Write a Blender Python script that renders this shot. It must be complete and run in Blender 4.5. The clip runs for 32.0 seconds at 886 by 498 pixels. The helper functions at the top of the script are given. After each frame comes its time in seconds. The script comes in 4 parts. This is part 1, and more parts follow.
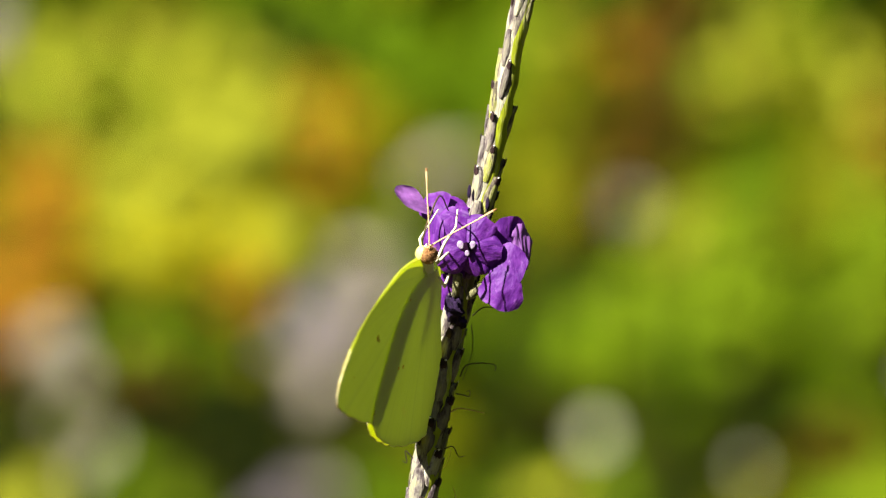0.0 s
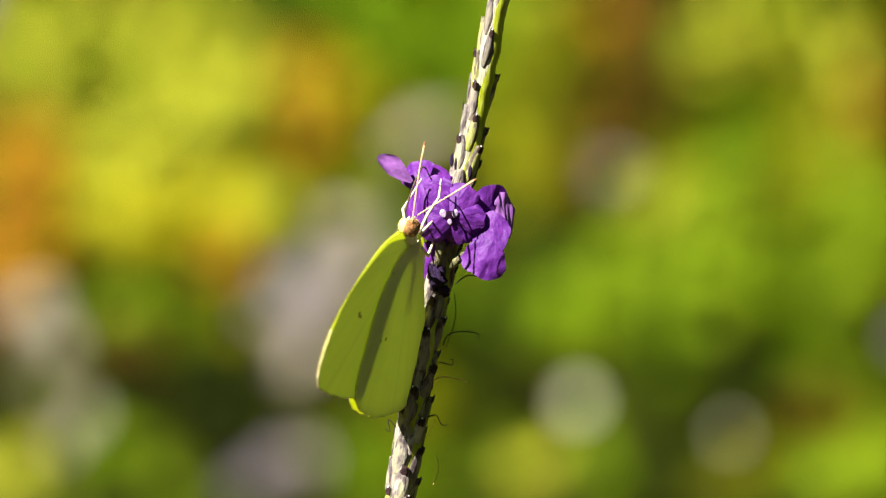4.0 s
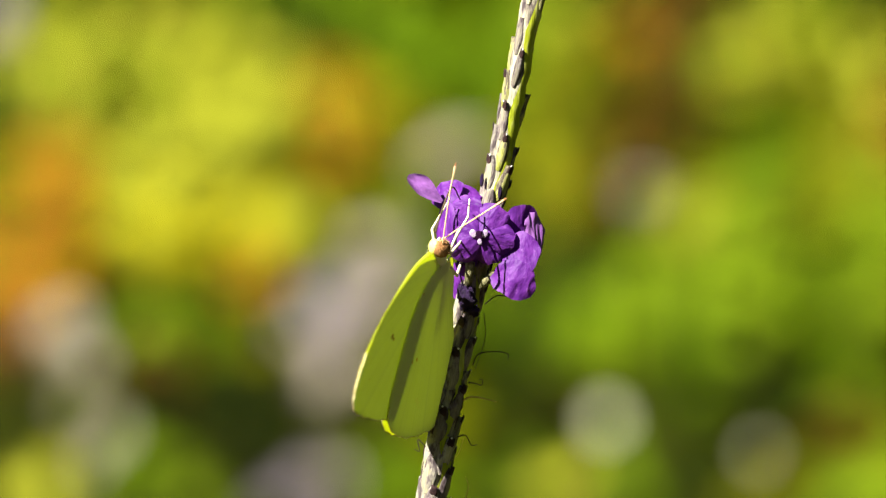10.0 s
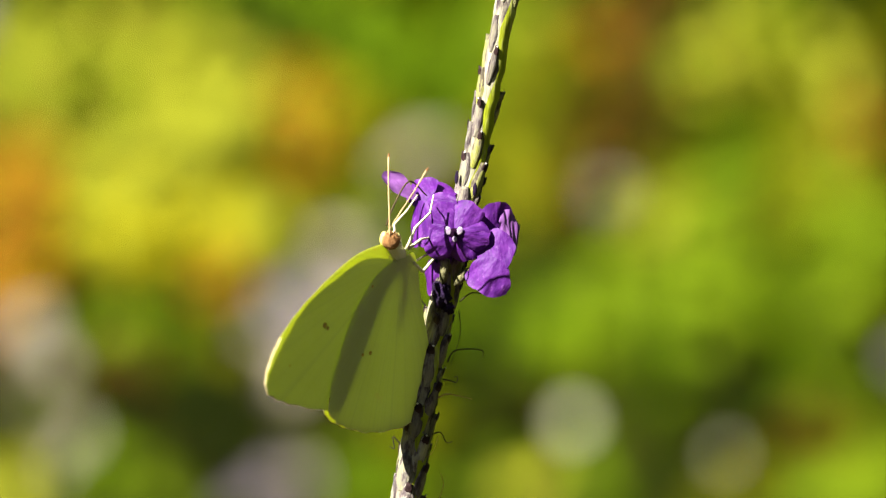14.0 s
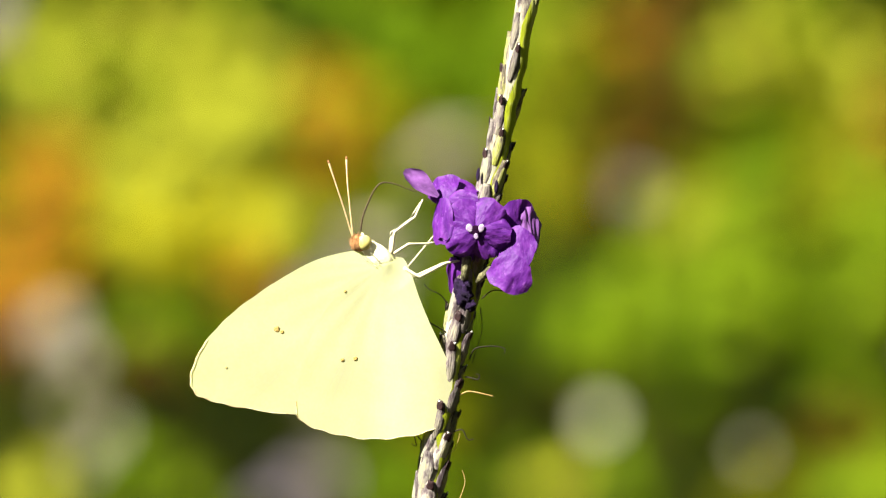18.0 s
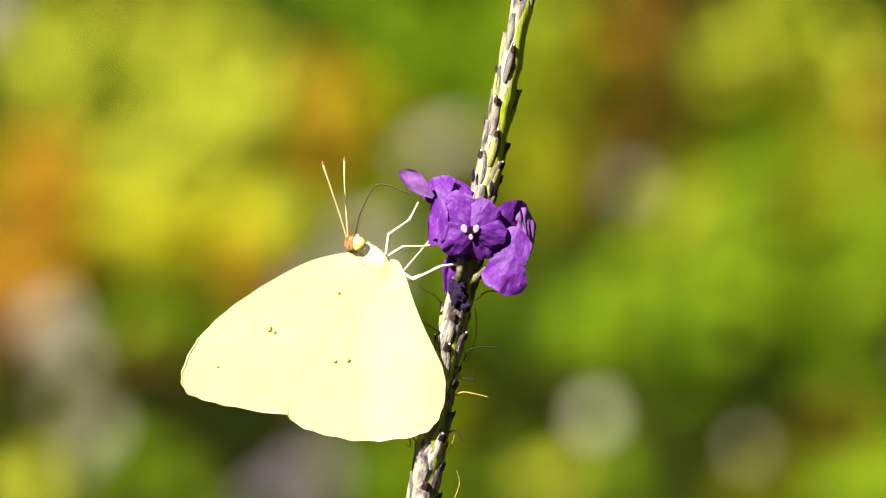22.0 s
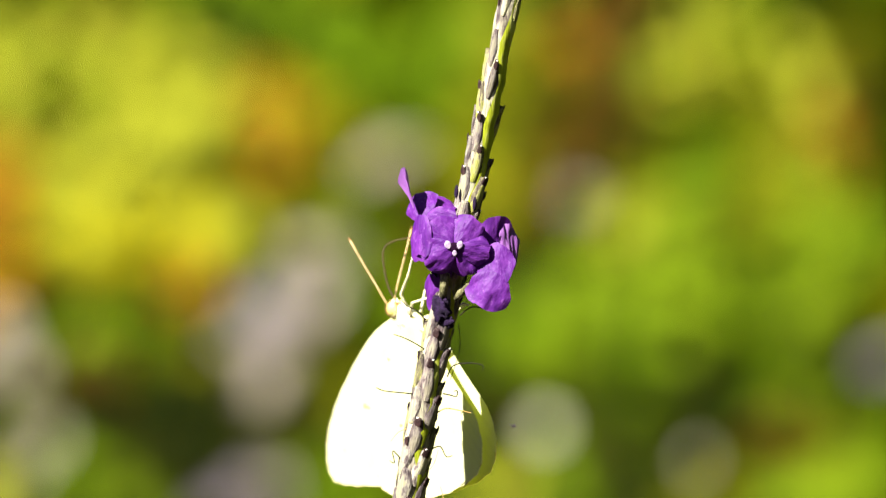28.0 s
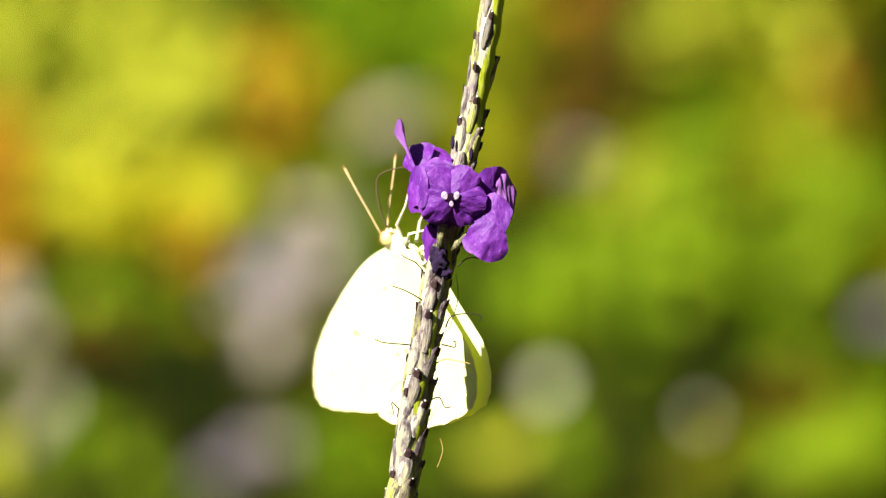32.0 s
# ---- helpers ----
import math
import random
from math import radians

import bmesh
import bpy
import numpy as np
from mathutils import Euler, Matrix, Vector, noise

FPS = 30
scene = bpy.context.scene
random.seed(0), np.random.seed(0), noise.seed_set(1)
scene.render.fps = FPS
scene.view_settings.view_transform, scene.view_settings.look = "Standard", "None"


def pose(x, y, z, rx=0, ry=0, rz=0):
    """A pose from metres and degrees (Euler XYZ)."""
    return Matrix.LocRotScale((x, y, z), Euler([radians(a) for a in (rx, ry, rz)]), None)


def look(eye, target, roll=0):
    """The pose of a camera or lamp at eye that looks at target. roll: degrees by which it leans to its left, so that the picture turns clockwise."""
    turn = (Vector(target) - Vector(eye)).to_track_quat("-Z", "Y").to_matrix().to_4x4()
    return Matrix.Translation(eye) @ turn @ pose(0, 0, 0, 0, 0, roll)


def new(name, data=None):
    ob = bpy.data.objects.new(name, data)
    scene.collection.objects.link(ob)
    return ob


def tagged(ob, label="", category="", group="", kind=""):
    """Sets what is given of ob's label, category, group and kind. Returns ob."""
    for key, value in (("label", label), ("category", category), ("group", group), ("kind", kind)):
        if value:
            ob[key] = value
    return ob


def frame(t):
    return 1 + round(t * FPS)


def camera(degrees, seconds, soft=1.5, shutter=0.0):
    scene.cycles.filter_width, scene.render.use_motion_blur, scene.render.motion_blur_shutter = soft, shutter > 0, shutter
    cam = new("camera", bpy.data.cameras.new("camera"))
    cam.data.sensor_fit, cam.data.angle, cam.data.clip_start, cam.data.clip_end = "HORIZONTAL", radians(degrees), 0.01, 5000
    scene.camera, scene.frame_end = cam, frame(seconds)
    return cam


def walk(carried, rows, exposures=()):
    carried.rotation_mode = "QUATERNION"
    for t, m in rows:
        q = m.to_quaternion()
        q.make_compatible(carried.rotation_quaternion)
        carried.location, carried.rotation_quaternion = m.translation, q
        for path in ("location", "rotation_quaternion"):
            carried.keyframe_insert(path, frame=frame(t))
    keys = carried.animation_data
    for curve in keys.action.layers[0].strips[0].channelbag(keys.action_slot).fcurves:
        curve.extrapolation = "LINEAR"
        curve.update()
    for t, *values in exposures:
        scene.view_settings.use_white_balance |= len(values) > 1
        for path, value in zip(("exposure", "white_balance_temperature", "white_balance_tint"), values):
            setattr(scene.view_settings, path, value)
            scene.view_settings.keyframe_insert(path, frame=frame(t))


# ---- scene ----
MM = 0.001
BASE = Vector((0.0, 0.0, 0.80))          # the middle of the flower spike; lengths near it are in millimetres


def mm(x, y, z):
    return BASE + Vector((x, y, z)) * MM


# ---- camera: a long lens held by hand, about a metre from the spike ----
cam = camera(7, 32.0, soft=1.25)
cam.data.dof.use_dof = True
cam.data.dof.focus_distance = 1.034
cam.data.dof.aperture_fstop = 17.8


def view(ux, uz, yaw, pitch, roll):
    return pose(ux, -1.04, 0.80 + uz, 90 + pitch, 0, yaw) @ pose(0, 0, 0, 0, 0, -roll)


walk(cam, [
    (0, view(0.00077, 0.00022, -0.075, 0.117, -0.075)),
    (0.5, view(0.00071, 0.00038, -0.096, -0.047, 0.055)),
    (1, view(0.00066, 0.00055, -0.138, -0.206, -0.118)),
    (1.5, view(0.00071, 0.00052, -0.095, -0.230, -0.217)),
    (2, view(0.00077, 0.00049, 0.024, -0.132, -0.498)),
    (2.5, view(0.00082, 0.00047, -0.138, -0.088, -0.257)),
    (3, view(0.00088, 0.00044, -0.301, -0.071, -0.005)),
    (3.5, view(0.00086, 0.00044, -0.274, -0.114, 0.016)),
    (5.5, view(0.00079, 0.00044, 0.011, -0.182, 0.053)),
    (6, view(0.00077, 0.00044, -0.122, -0.256, -0.006)),
    (6.5, view(0.00088, 0.00055, -0.172, -0.282, -0.041)),
    (7, view(0.00099, 0.00066, -0.170, -0.225, -0.007)),
    (7.5, view(0.00110, 0.00055, -0.237, -0.241, -0.129)),
    (8, view(0.00121, 0.00044, -0.268, -0.243, -0.008)),
    (8.5, view(0.00104, 0.00077, -0.232, -0.337, 0.035)),
    (9, view(0.00088, 0.00110, -0.147, -0.210, -0.161)),
    (9.5, view(0.00071, 0.00093, -0.078, -0.038, -0.167)),
    (10, view(0.00055, 0.00077, 0.012, -0.004, -0.073)),
    (10.5, view(0.00055, 0.00055, -0.058, -0.053, -0.060)),
    (11, view(0.00055, 0.00033, -0.181, -0.022, 0.031)),
    (11.5, view(-0.00005, 0.00038, -0.128, -0.002, -0.086)),
    (12, view(-0.00066, 0.00044, -0.183, 0.038, -0.337)),
    (12.5, view(-0.00082, 0.00022, -0.223, 0.096, -0.282)),
    (13, view(-0.00099, -0.00000, -0.234, 0.022, -0.211)),
    (13.5, view(-0.00103, -0.00007, -0.263, 0.031, -0.061)),
    (15.5, view(-0.00121, -0.00033, -0.277, -0.010, 0.024)),
    (16, view(-0.00110, -0.00033, -0.142, 0.060, 0.019)),
    (16.5, view(-0.00060, -0.00016, -0.046, 0.198, -0.004)),
    (17, view(-0.00011, -0.00000, -0.074, 0.240, -0.001)),
    (17.5, view(-0.00011, -0.00011, -0.076, 0.123, 0.211)),
    (18, view(-0.00011, -0.00022, -0.053, 0.008, 0.018)),
    (18.5, view(-0.00005, -0.00011, -0.045, -0.014, 0.044)),
    (19, view(0.00000, -0.00000, -0.000, 0.000, -0.000)),
    (19.5, view(0.00014, 0.00016, -0.018, 0.074, 0.045)),
    (20, view(0.00027, 0.00033, -0.066, -0.017, 0.108)),
    (20.5, view(0.00041, 0.00049, -0.076, -0.135, 0.231)),
    (21, view(0.00055, 0.00066, -0.070, -0.264, 0.131)),
    (21.5, view(0.00033, 0.00077, -0.052, -0.169, -0.056)),
    (22, view(0.00011, 0.00088, -0.081, -0.047, -0.090)),
    (22.5, view(-0.00011, 0.00099, -0.130, -0.101, -0.051)),
    (23, view(-0.00033, 0.00110, -0.154, -0.106, 0.093)),
    (23.5, view(-0.00049, 0.00104, -0.145, -0.006, 0.321)),
    (24, view(-0.00066, 0.00099, -0.054, 0.001, 0.182)),
    (24.5, view(-0.00082, 0.00093, -0.101, 0.103, -0.097)),
    (25, view(-0.00099, 0.00088, -0.164, 0.120, -0.020)),
    (25.5, view(-0.00164, 0.00099, -0.277, 0.153, 0.322)),
    (27.5, view(-0.00767, 0.00186, -0.355, -0.049, -0.299)),
    (28, view(-0.00691, 0.00153, -0.600, 0.045, -0.000)),
    (28.5, view(-0.00592, 0.00033, -0.731, 0.022, 0.469)),
    (29, view(-0.00493, -0.00088, -0.683, 0.033, 0.772)),
    (29.5, view(-0.00632, -0.00048, -0.649, -0.045, 0.150)),
    (30, view(-0.00771, -0.00007, -0.575, -0.068, 0.037)),
    (30.5, view(-0.00910, 0.00033, -0.564, -0.108, -0.108)),
    (31, view(-0.00815, 0.00018, -0.548, -0.071, 0.288)),
    (31.5, view(-0.00720, 0.00004, -0.582, -0.197, 0.349)),
    (32, view(-0.00625, -0.00011, -0.584, -0.253, 0.599)),
], [(0, 2.03), (3, 2.09), (7, 2.15), (13, 2.17), (24, 2.16), (28, 2.21), (32, 2.21)])   # the lens opens up a little on the way

# ---- light: high sun over the viewer's shoulder, clear sky ----
SUN_AZ, SUN_EL = 50.0, 42.0              # degrees to the side of the view's axis, and above the horizon
to_sun = Vector((-math.sin(radians(SUN_AZ)) * math.cos(radians(SUN_EL)),
                 -math.cos(radians(SUN_AZ)) * math.cos(radians(SUN_EL)), math.sin(radians(SUN_EL))))
world = bpy.data.worlds.new("sky")
scene.world = world
world.use_nodes = True
sky = world.node_tree.nodes.new("ShaderNodeTexSky")
sky.sky_type, sky.sun_disc = "NISHITA", False
sky.sun_elevation = radians(SUN_EL)
sky.sun_rotation = math.atan2(to_sun.x, to_sun.y)
world.node_tree.nodes["Background"].inputs["Strength"].default_value = 0.024
world.node_tree.links.new(sky.outputs[0], world.node_tree.nodes["Background"].inputs["Color"])
sun_data = bpy.data.lights.new("sun", "SUN")
sun_data.energy, sun_data.angle, sun_data.color = 5.0, radians(0.53), (1.0, 0.942, 0.79)
sun = new("sun", sun_data)
sun.matrix_world = look(to_sun * 20, (0, 0, 0))


# ---- materials ----
def material(name):
    m = bpy.data.materials.new(name)
    m.use_nodes = True
    nt = m.node_tree
    return m, nt, nt.nodes["Principled BSDF"], nt.nodes["Material Output"]


def ramp(nt, fac, stops):
    r = nt.nodes.new("ShaderNodeValToRGB")
    e = r.color_ramp.elements
    while len(e) < len(stops):
        e.new(0.5)
    for k, (p, c) in enumerate(stops):
        e[k].position, e[k].color = p, (*c, 1)
    nt.links.new(fac, r.inputs[0])
    return r.outputs[0]


def coords(nt, kind="Object", scale=(1, 1, 1)):
    tc, mp = nt.nodes.new("ShaderNodeTexCoord"), nt.nodes.new("ShaderNodeMapping")
    mp.inputs["Scale"].default_value = scale
    nt.links.new(tc.outputs[kind], mp.inputs[0])
    return mp.outputs[0]


def noise_tex(nt, vec, scale, detail=4.0, rough=0.6):
    n = nt.nodes.new("ShaderNodeTexNoise")
    n.inputs["Scale"].default_value, n.inputs["Detail"].default_value = scale, detail
    n.inputs["Roughness"].default_value = rough
    nt.links.new(vec, n.inputs["Vector"])
    return n.outputs["Fac"]


def bump(nt, fac, bsdf, strength, distance):
    b = nt.nodes.new("ShaderNodeBump")
    b.inputs["Strength"].default_value, b.inputs["Distance"].default_value = strength, distance
    nt.links.new(fac, b.inputs["Height"])
    nt.links.new(b.outputs[0], bsdf.inputs["Normal"])


def mixed(nt, fac, a, b):
    m = nt.nodes.new("ShaderNodeMix")
    m.data_type = "RGBA"
    for sock, v in ((m.inputs[0], fac), (m.inputs[6], a), (m.inputs[7], b)):
        if isinstance(v, (int, float)):
            sock.default_value = v
        elif isinstance(v, tuple):
            sock.default_value = (*v, 1)
        else:
            nt.links.new(v, sock)
    return m.outputs[2]


def thin(nt, bsdf, out, colour, share):
    """Lets part of the light through a thin sheet."""
    t, mx = nt.nodes.new("ShaderNodeBsdfTranslucent"), nt.nodes.new("ShaderNodeMixShader")
    if isinstance(colour, tuple):
        t.inputs[0].default_value = (*colour, 1)
    else:
        nt.links.new(colour, t.inputs[0])
    mx.inputs[0].default_value = share
    nt.links.new(bsdf.outputs[0], mx.inputs[1])
    nt.links.new(t.outputs[0], mx.inputs[2])
    nt.links.new(mx.outputs[0], out.inputs["Surface"])


def leaf_material(name, dark, light, through_light, share=0.35, rough=0.6):
    m, nt, p, out = material(name)
    geo = nt.nodes.new("ShaderNodeNewGeometry")
    n = noise_tex(nt, coords(nt), 60, 3)
    island = ramp(nt, geo.outputs["Random Per Island"], [(0, dark), (1, light)])
    blotch = ramp(nt, n, [(0.3, tuple(0.7 * c for c in dark)), (0.7, light)])
    nt.links.new(mixed(nt, 0.4, island, blotch), p.inputs["Base Color"])
    p.inputs["Roughness"].default_value = rough
    p.inputs["Specular IOR Level"].default_value = 0.02
    bump(nt, noise_tex(nt, coords(nt), 350, 2), p, 0.3, 0.0006)
    thin(nt, p, out, through_light, share)
    return m


def mottled(name, stops, scale, stretch=(1, 1, 1), rough=0.6, relief=0.4, depth=0.0002, gloss=0.12):
    """A surface in the stops' colours, with grain of two sizes."""
    m, nt, p, out = material(name)
    v = coords(nt, scale=stretch)
    big, small = noise_tex(nt, v, scale, 4), noise_tex(nt, v, scale * 5, 3)
    c = mixed(nt, 0.35, ramp(nt, big, stops), ramp(nt, small, stops))
    nt.links.new(c, p.inputs["Base Color"])
    p.inputs["Roughness"].default_value = rough
    p.inputs["Specular IOR Level"].default_value = gloss
    bump(nt, small, p, relief, depth)
    return m


def bract_material(name, centre, pale, side_colour, dark):
    """A pressed scale: ribbed, mauve towards its margins and tip, with a paler wedge along its middle."""
    m, nt, p, out = material(name)
    v = coords(nt)
    info, xyz = nt.nodes.new("ShaderNodeObjectInfo"), nt.nodes.new("ShaderNodeSeparateXYZ")
    nt.links.new(v, xyz.inputs[0])

    def sum_of(op, a, b):
        q = nt.nodes.new("ShaderNodeMath")
        q.operation = op
        for k, w in enumerate((a, b)):
            if isinstance(w, (int, float)):
                q.inputs[k].default_value = w
            else:
                nt.links.new(w, q.inputs[k])
        return q.outputs[0]
    shift = nt.nodes.new("ShaderNodeVectorMath")
    shift.operation = "ADD"
    nt.links.new(v, shift.inputs[0])
    nt.links.new(info.outputs["Random"], shift.inputs[1])
    flat = nt.nodes.new("ShaderNodeMapping")
    flat.inputs["Scale"].default_value = (1, 1, 0.45)
    nt.links.new(shift.outputs[0], flat.inputs[0])
    fine = nt.nodes.new("ShaderNodeMapping")
    fine.inputs["Scale"].default_value = (1, 1, 0.13)
    nt.links.new(shift.outputs[0], fine.inputs[0])
    patch, rib = noise_tex(nt, flat.outputs[0], 1100, 4), noise_tex(nt, fine.outputs[0], 4200, 3, 0.7)
    across = sum_of("MULTIPLY", sum_of("ABSOLUTE", xyz.outputs["X"], 0), 560)
    along = sum_of("POWER", sum_of("MULTIPLY", sum_of("MAXIMUM", xyz.outputs["Z"], 0), 190), 3.0)
    key = sum_of("ADD", sum_of("ADD", across, sum_of("MULTIPLY", along, 0.42)), sum_of("MULTIPLY", sum_of("SUBTRACT", patch, 0.47), 2.8))
    c = ramp(nt, key, [(0.10, centre), (0.36, pale), (0.62, side_colour), (0.86, dark)])
    grey = ramp(nt, rib, [(0.36, dark), (0.50, side_colour), (0.64, pale)])
    c = mixed(nt, 0.40, c, grey)
    hsv, mr = nt.nodes.new("ShaderNodeHueSaturation"), nt.nodes.new("ShaderNodeMapRange")
    mr.inputs["To Min"].default_value, mr.inputs["To Max"].default_value = 0.78, 1.22
    nt.links.new(info.outputs["Random"], mr.inputs["Value"])
    nt.links.new(mr.outputs[0], hsv.inputs["Value"])
    nt.links.new(c, hsv.inputs["Color"])
    nt.links.new(hsv.outputs[0], p.inputs["Base Color"])
    p.inputs["Roughness"].default_value = 0.5
    p.inputs["Specular IOR Level"].default_value = 0.25
    bump(nt, rib, p, 1.0, 0.0003)
    return m


def wing_material():
    """Powdery pale yellow scales on a membrane that glows yellow-green against the light."""
    m, nt, p, out = material("wing_scales")
    v = coords(nt)
    n = ramp(nt, noise_tex(nt, v, 260, 4), [(0.3, (0.92, 0.92, 0.53)), (0.7, (0.94, 0.94, 0.60))])
    fine = ramp(nt, noise_tex(nt, v, 2500, 2), [(0.35, (0.90, 0.90, 0.50)), (0.65, (0.95, 0.945, 0.62))])
    nt.links.new(mixed(nt, 0.3, n, fine), p.inputs["Base Color"])
    p.inputs["Roughness"].default_value = 0.75
    p.inputs["Specular IOR Level"].default_value = 0.2
    bump(nt, noise_tex(nt, v, 3000, 2), p, 0.25, 0.00005)
    # veins fan out from the hinge
    xyz, ang = nt.nodes.new("ShaderNodeSeparateXYZ"), nt.nodes.new("ShaderNodeMath")
    ang.operation = "ARCTAN2"
    nt.links.new(v, xyz.inputs[0])
    nt.links.new(xyz.outputs["Z"], ang.inputs[0])
    nt.links.new(xyz.outputs["X"], ang.inputs[1])
    fan = nt.nodes.new("ShaderNodeTexNoise")
    fan.noise_dimensions = "1D"
    fan.inputs["Scale"].default_value, fan.inputs["Detail"].default_value = 9.0, 2.0
    nt.links.new(ang.outputs[0], fan.inputs["W"])
    vein = ramp(nt, fan.outputs["Fac"], [(0.40, (0.325, 0.385, 0.0003)), (0.49, (0.315, 0.375, 0.0003)), (0.505, (0.245, 0.300, 0.0003)), (0.52, (0.315, 0.375, 0.0003)), (0.62, (0.335, 0.395, 0.0003))])
    fleck = ramp(nt, noise_tex(nt, v, 420, 3, 0.7), [(0.66, (0, 0, 0)), (0.72, (0.7, 0.7, 0.7))])
    thin(nt, p, out, mixed(nt, fleck, vein, (0.33, 0.30, 0.001)), 0.53)
    return m


def petal_material(name="violet_petal", pale=0.0):
    m, nt, p, out = material(name)
    v = coords(nt)
    big = ramp(nt, noise_tex(nt, v, 330, 5, 0.65), [(0.34, (0.030, 0.003, 0.085)), (0.46, (0.070, 0.009, 0.162)), (0.57, (0.122, 0.021, 0.228)), (0.68, (0.240, 0.072, 0.365))])
    streak = ramp(nt, noise_tex(nt, coords(nt, scale=(1500, 330, 700)), 1.0, 5, 0.72), [(0.36, (0.022, 0.003, 0.062)), (0.52, (0.086, 0.012, 0.172)), (0.68, (0.195, 0.056, 0.320))])
    info = nt.nodes.new("ShaderNodeObjectInfo")
    tone = ramp(nt, info.outputs["Random"], [(0, (0.050, 0.006, 0.130)), (1, (0.125, 0.020, 0.235))])
    c = mixed(nt, 0.20, mixed(nt, 0.34, big, streak), tone)
    fleck = ramp(nt, noise_tex(nt, v, 1700, 3, 0.7), [(0.58, (0, 0, 0)), (0.74, (0.30, 0.30, 0.30))])
    c = mixed(nt, fleck, c, (0.36, 0.15, 0.50))
    if pale:
        c = mixed(nt, pale, c, (0.52, 0.27, 0.60))
    nt.links.new(c, p.inputs["Base Color"])
    p.inputs["Roughness"].default_value = 0.55
    p.inputs["Specular IOR Level"].default_value = 0.15
    bump(nt, noise_tex(nt, coords(nt, scale=(850, 420, 700)), 1.0, 3, 0.55), p, 0.8, 0.0004)
    thin(nt, p, out, (0.20, 0.018, 0.38), 0.16)
    return m


WING = wing_material()
PETAL = petal_material()
# paler copy: pale undersides, plus light on thin lobes put into the colour
PETAL_PALE_LIT = petal_material("pale_lit_violet_petal", 0.22)
WING_EDGE = mottled("wing_margin", [(0.42, (0.36, 0.22, 0.09)), (0.50, (0.78, 0.72, 0.40))], 900)
SPOT = mottled("rust_spot", [(0.42, (0.38, 0.20, 0.05)), (0.58, (0.70, 0.52, 0.18))], 3000)
FUR = mottled("pale_fur", [(0.3, (0.82, 0.80, 0.50)), (0.7, (0.90, 0.88, 0.64))], 1500, (1, 1, 0.3), 0.9, 0.5, 0.0002)
COLLAR = mottled("collar_fur", [(0.32, (0.72, 0.62, 0.40)), (0.50, (0.86, 0.83, 0.58))], 2500, (1, 1, 0.5), 0.9, 0.8, 0.0003)
RUST_FUR = mottled("rust_fur", [(0.38, (0.20, 0.085, 0.032)), (0.62, (0.50, 0.27, 0.115))], 2500, (1, 1, 0.5), 0.9, 1.0, 0.0003)
EYE = mottled("compound_eye", [(0.3, (0.50, 0.43, 0.10)), (0.7, (0.72, 0.66, 0.26))], 1800, rough=0.25, relief=0.2, depth=0.00003, gloss=0.5)
LEG = mottled("leg_cuticle", [(0.3, (0.52, 0.47, 0.30)), (0.7, (0.74, 0.70, 0.50))], 2000, rough=0.5)
FEELER = mottled("antenna_cuticle", [(0.35, (0.50, 0.29, 0.12)), (0.65, (0.74, 0.56, 0.32))], 2500, rough=0.5)
TONGUE = mottled("proboscis_cuticle", [(0.3, (0.03, 0.02, 0.015)), (0.7, (0.10, 0.07, 0.03))], 2500, rough=0.35)
FLANK = mottled("lime_flank", [(0.34, (0.08, 0.07, 0.03)), (0.42, (0.22, 0.26, 0.014)), (0.56, (0.33, 0.38, 0.022)), (0.68, (0.48, 0.49, 0.20))], 380, (1, 1, 0.22), 0.5, 0.6, 0.0002)
RACHIS = mottled("grey_rachis", [(0.37, (0.050, 0.035, 0.038)), (0.45, (0.155, 0.130, 0.118)), (0.53, (0.30, 0.285, 0.21)), (0.62, (0.42, 0.41, 0.30))], 520, (1, 1, 0.25), 0.55, 0.8, 0.0003)
BRACT_GREY = bract_material("grey_bract", (0.44, 0.42, 0.25), (0.33, 0.31, 0.265), (0.120, 0.096, 0.102), (0.036, 0.023, 0.030))
BRACT_MAUVE = bract_material("mauve_bract", (0.28, 0.26, 0.19), (0.215, 0.190, 0.175), (0.078, 0.056, 0.064), (0.022, 0.013, 0.018))
BRACT_GREEN = bract_material("green_bract", (0.25, 0.28, 0.018), (0.36, 0.36, 0.13), (0.120, 0.100, 0.080), (0.042, 0.028, 0.026))
CALYX = mottled("olive_calyx", [(0.38, (0.030, 0.026, 0.020)), (0.48, (0.105, 0.100, 0.050)), (0.58, (0.20, 0.19, 0.10)), (0.68, (0.34, 0.32, 0.22))], 900, (1, 1, 0.4), 0.55, 0.8, 0.0003)
PIT = mottled("dark_calyx", [(0.35, (0.008, 0.004, 0.005)), (0.7, (0.050, 0.026, 0.028))], 1500, rough=0.5)
TIP = mottled("pale_calyx_tip", [(0.3, (0.62, 0.61, 0.57)), (0.7, (0.85, 0.85, 0.82))], 2000, rough=0.3, gloss=0.5)
WITHERED = mottled("withered_violet", [(0.35, (0.006, 0.003, 0.012)), (0.7, (0.035, 0.014, 0.070))], 1500, rough=0.6, relief=0.9, depth=0.0004)
TUBE = mottled("flower_tube", [(0.3, (0.08, 0.05, 0.10)), (0.7, (0.30, 0.26, 0.26))], 900, (1, 1, 0.3))
THROAT = mottled("white_throat", [(0.40, (0.22, 0.15, 0.29)), (0.64, (0.38, 0.33, 0.42))], 1200)
HOLE_SHADE = mottled("throat_shade", [(0.3, (0.006, 0.002, 0.008)), (0.7, (0.02, 0.006, 0.022))], 1500, gloss=0.0)
THREAD = mottled("dry_thread", [(0.3, (0.008, 0.006, 0.007)), (0.7, (0.035, 0.026, 0.02))], 1500, rough=0.5)
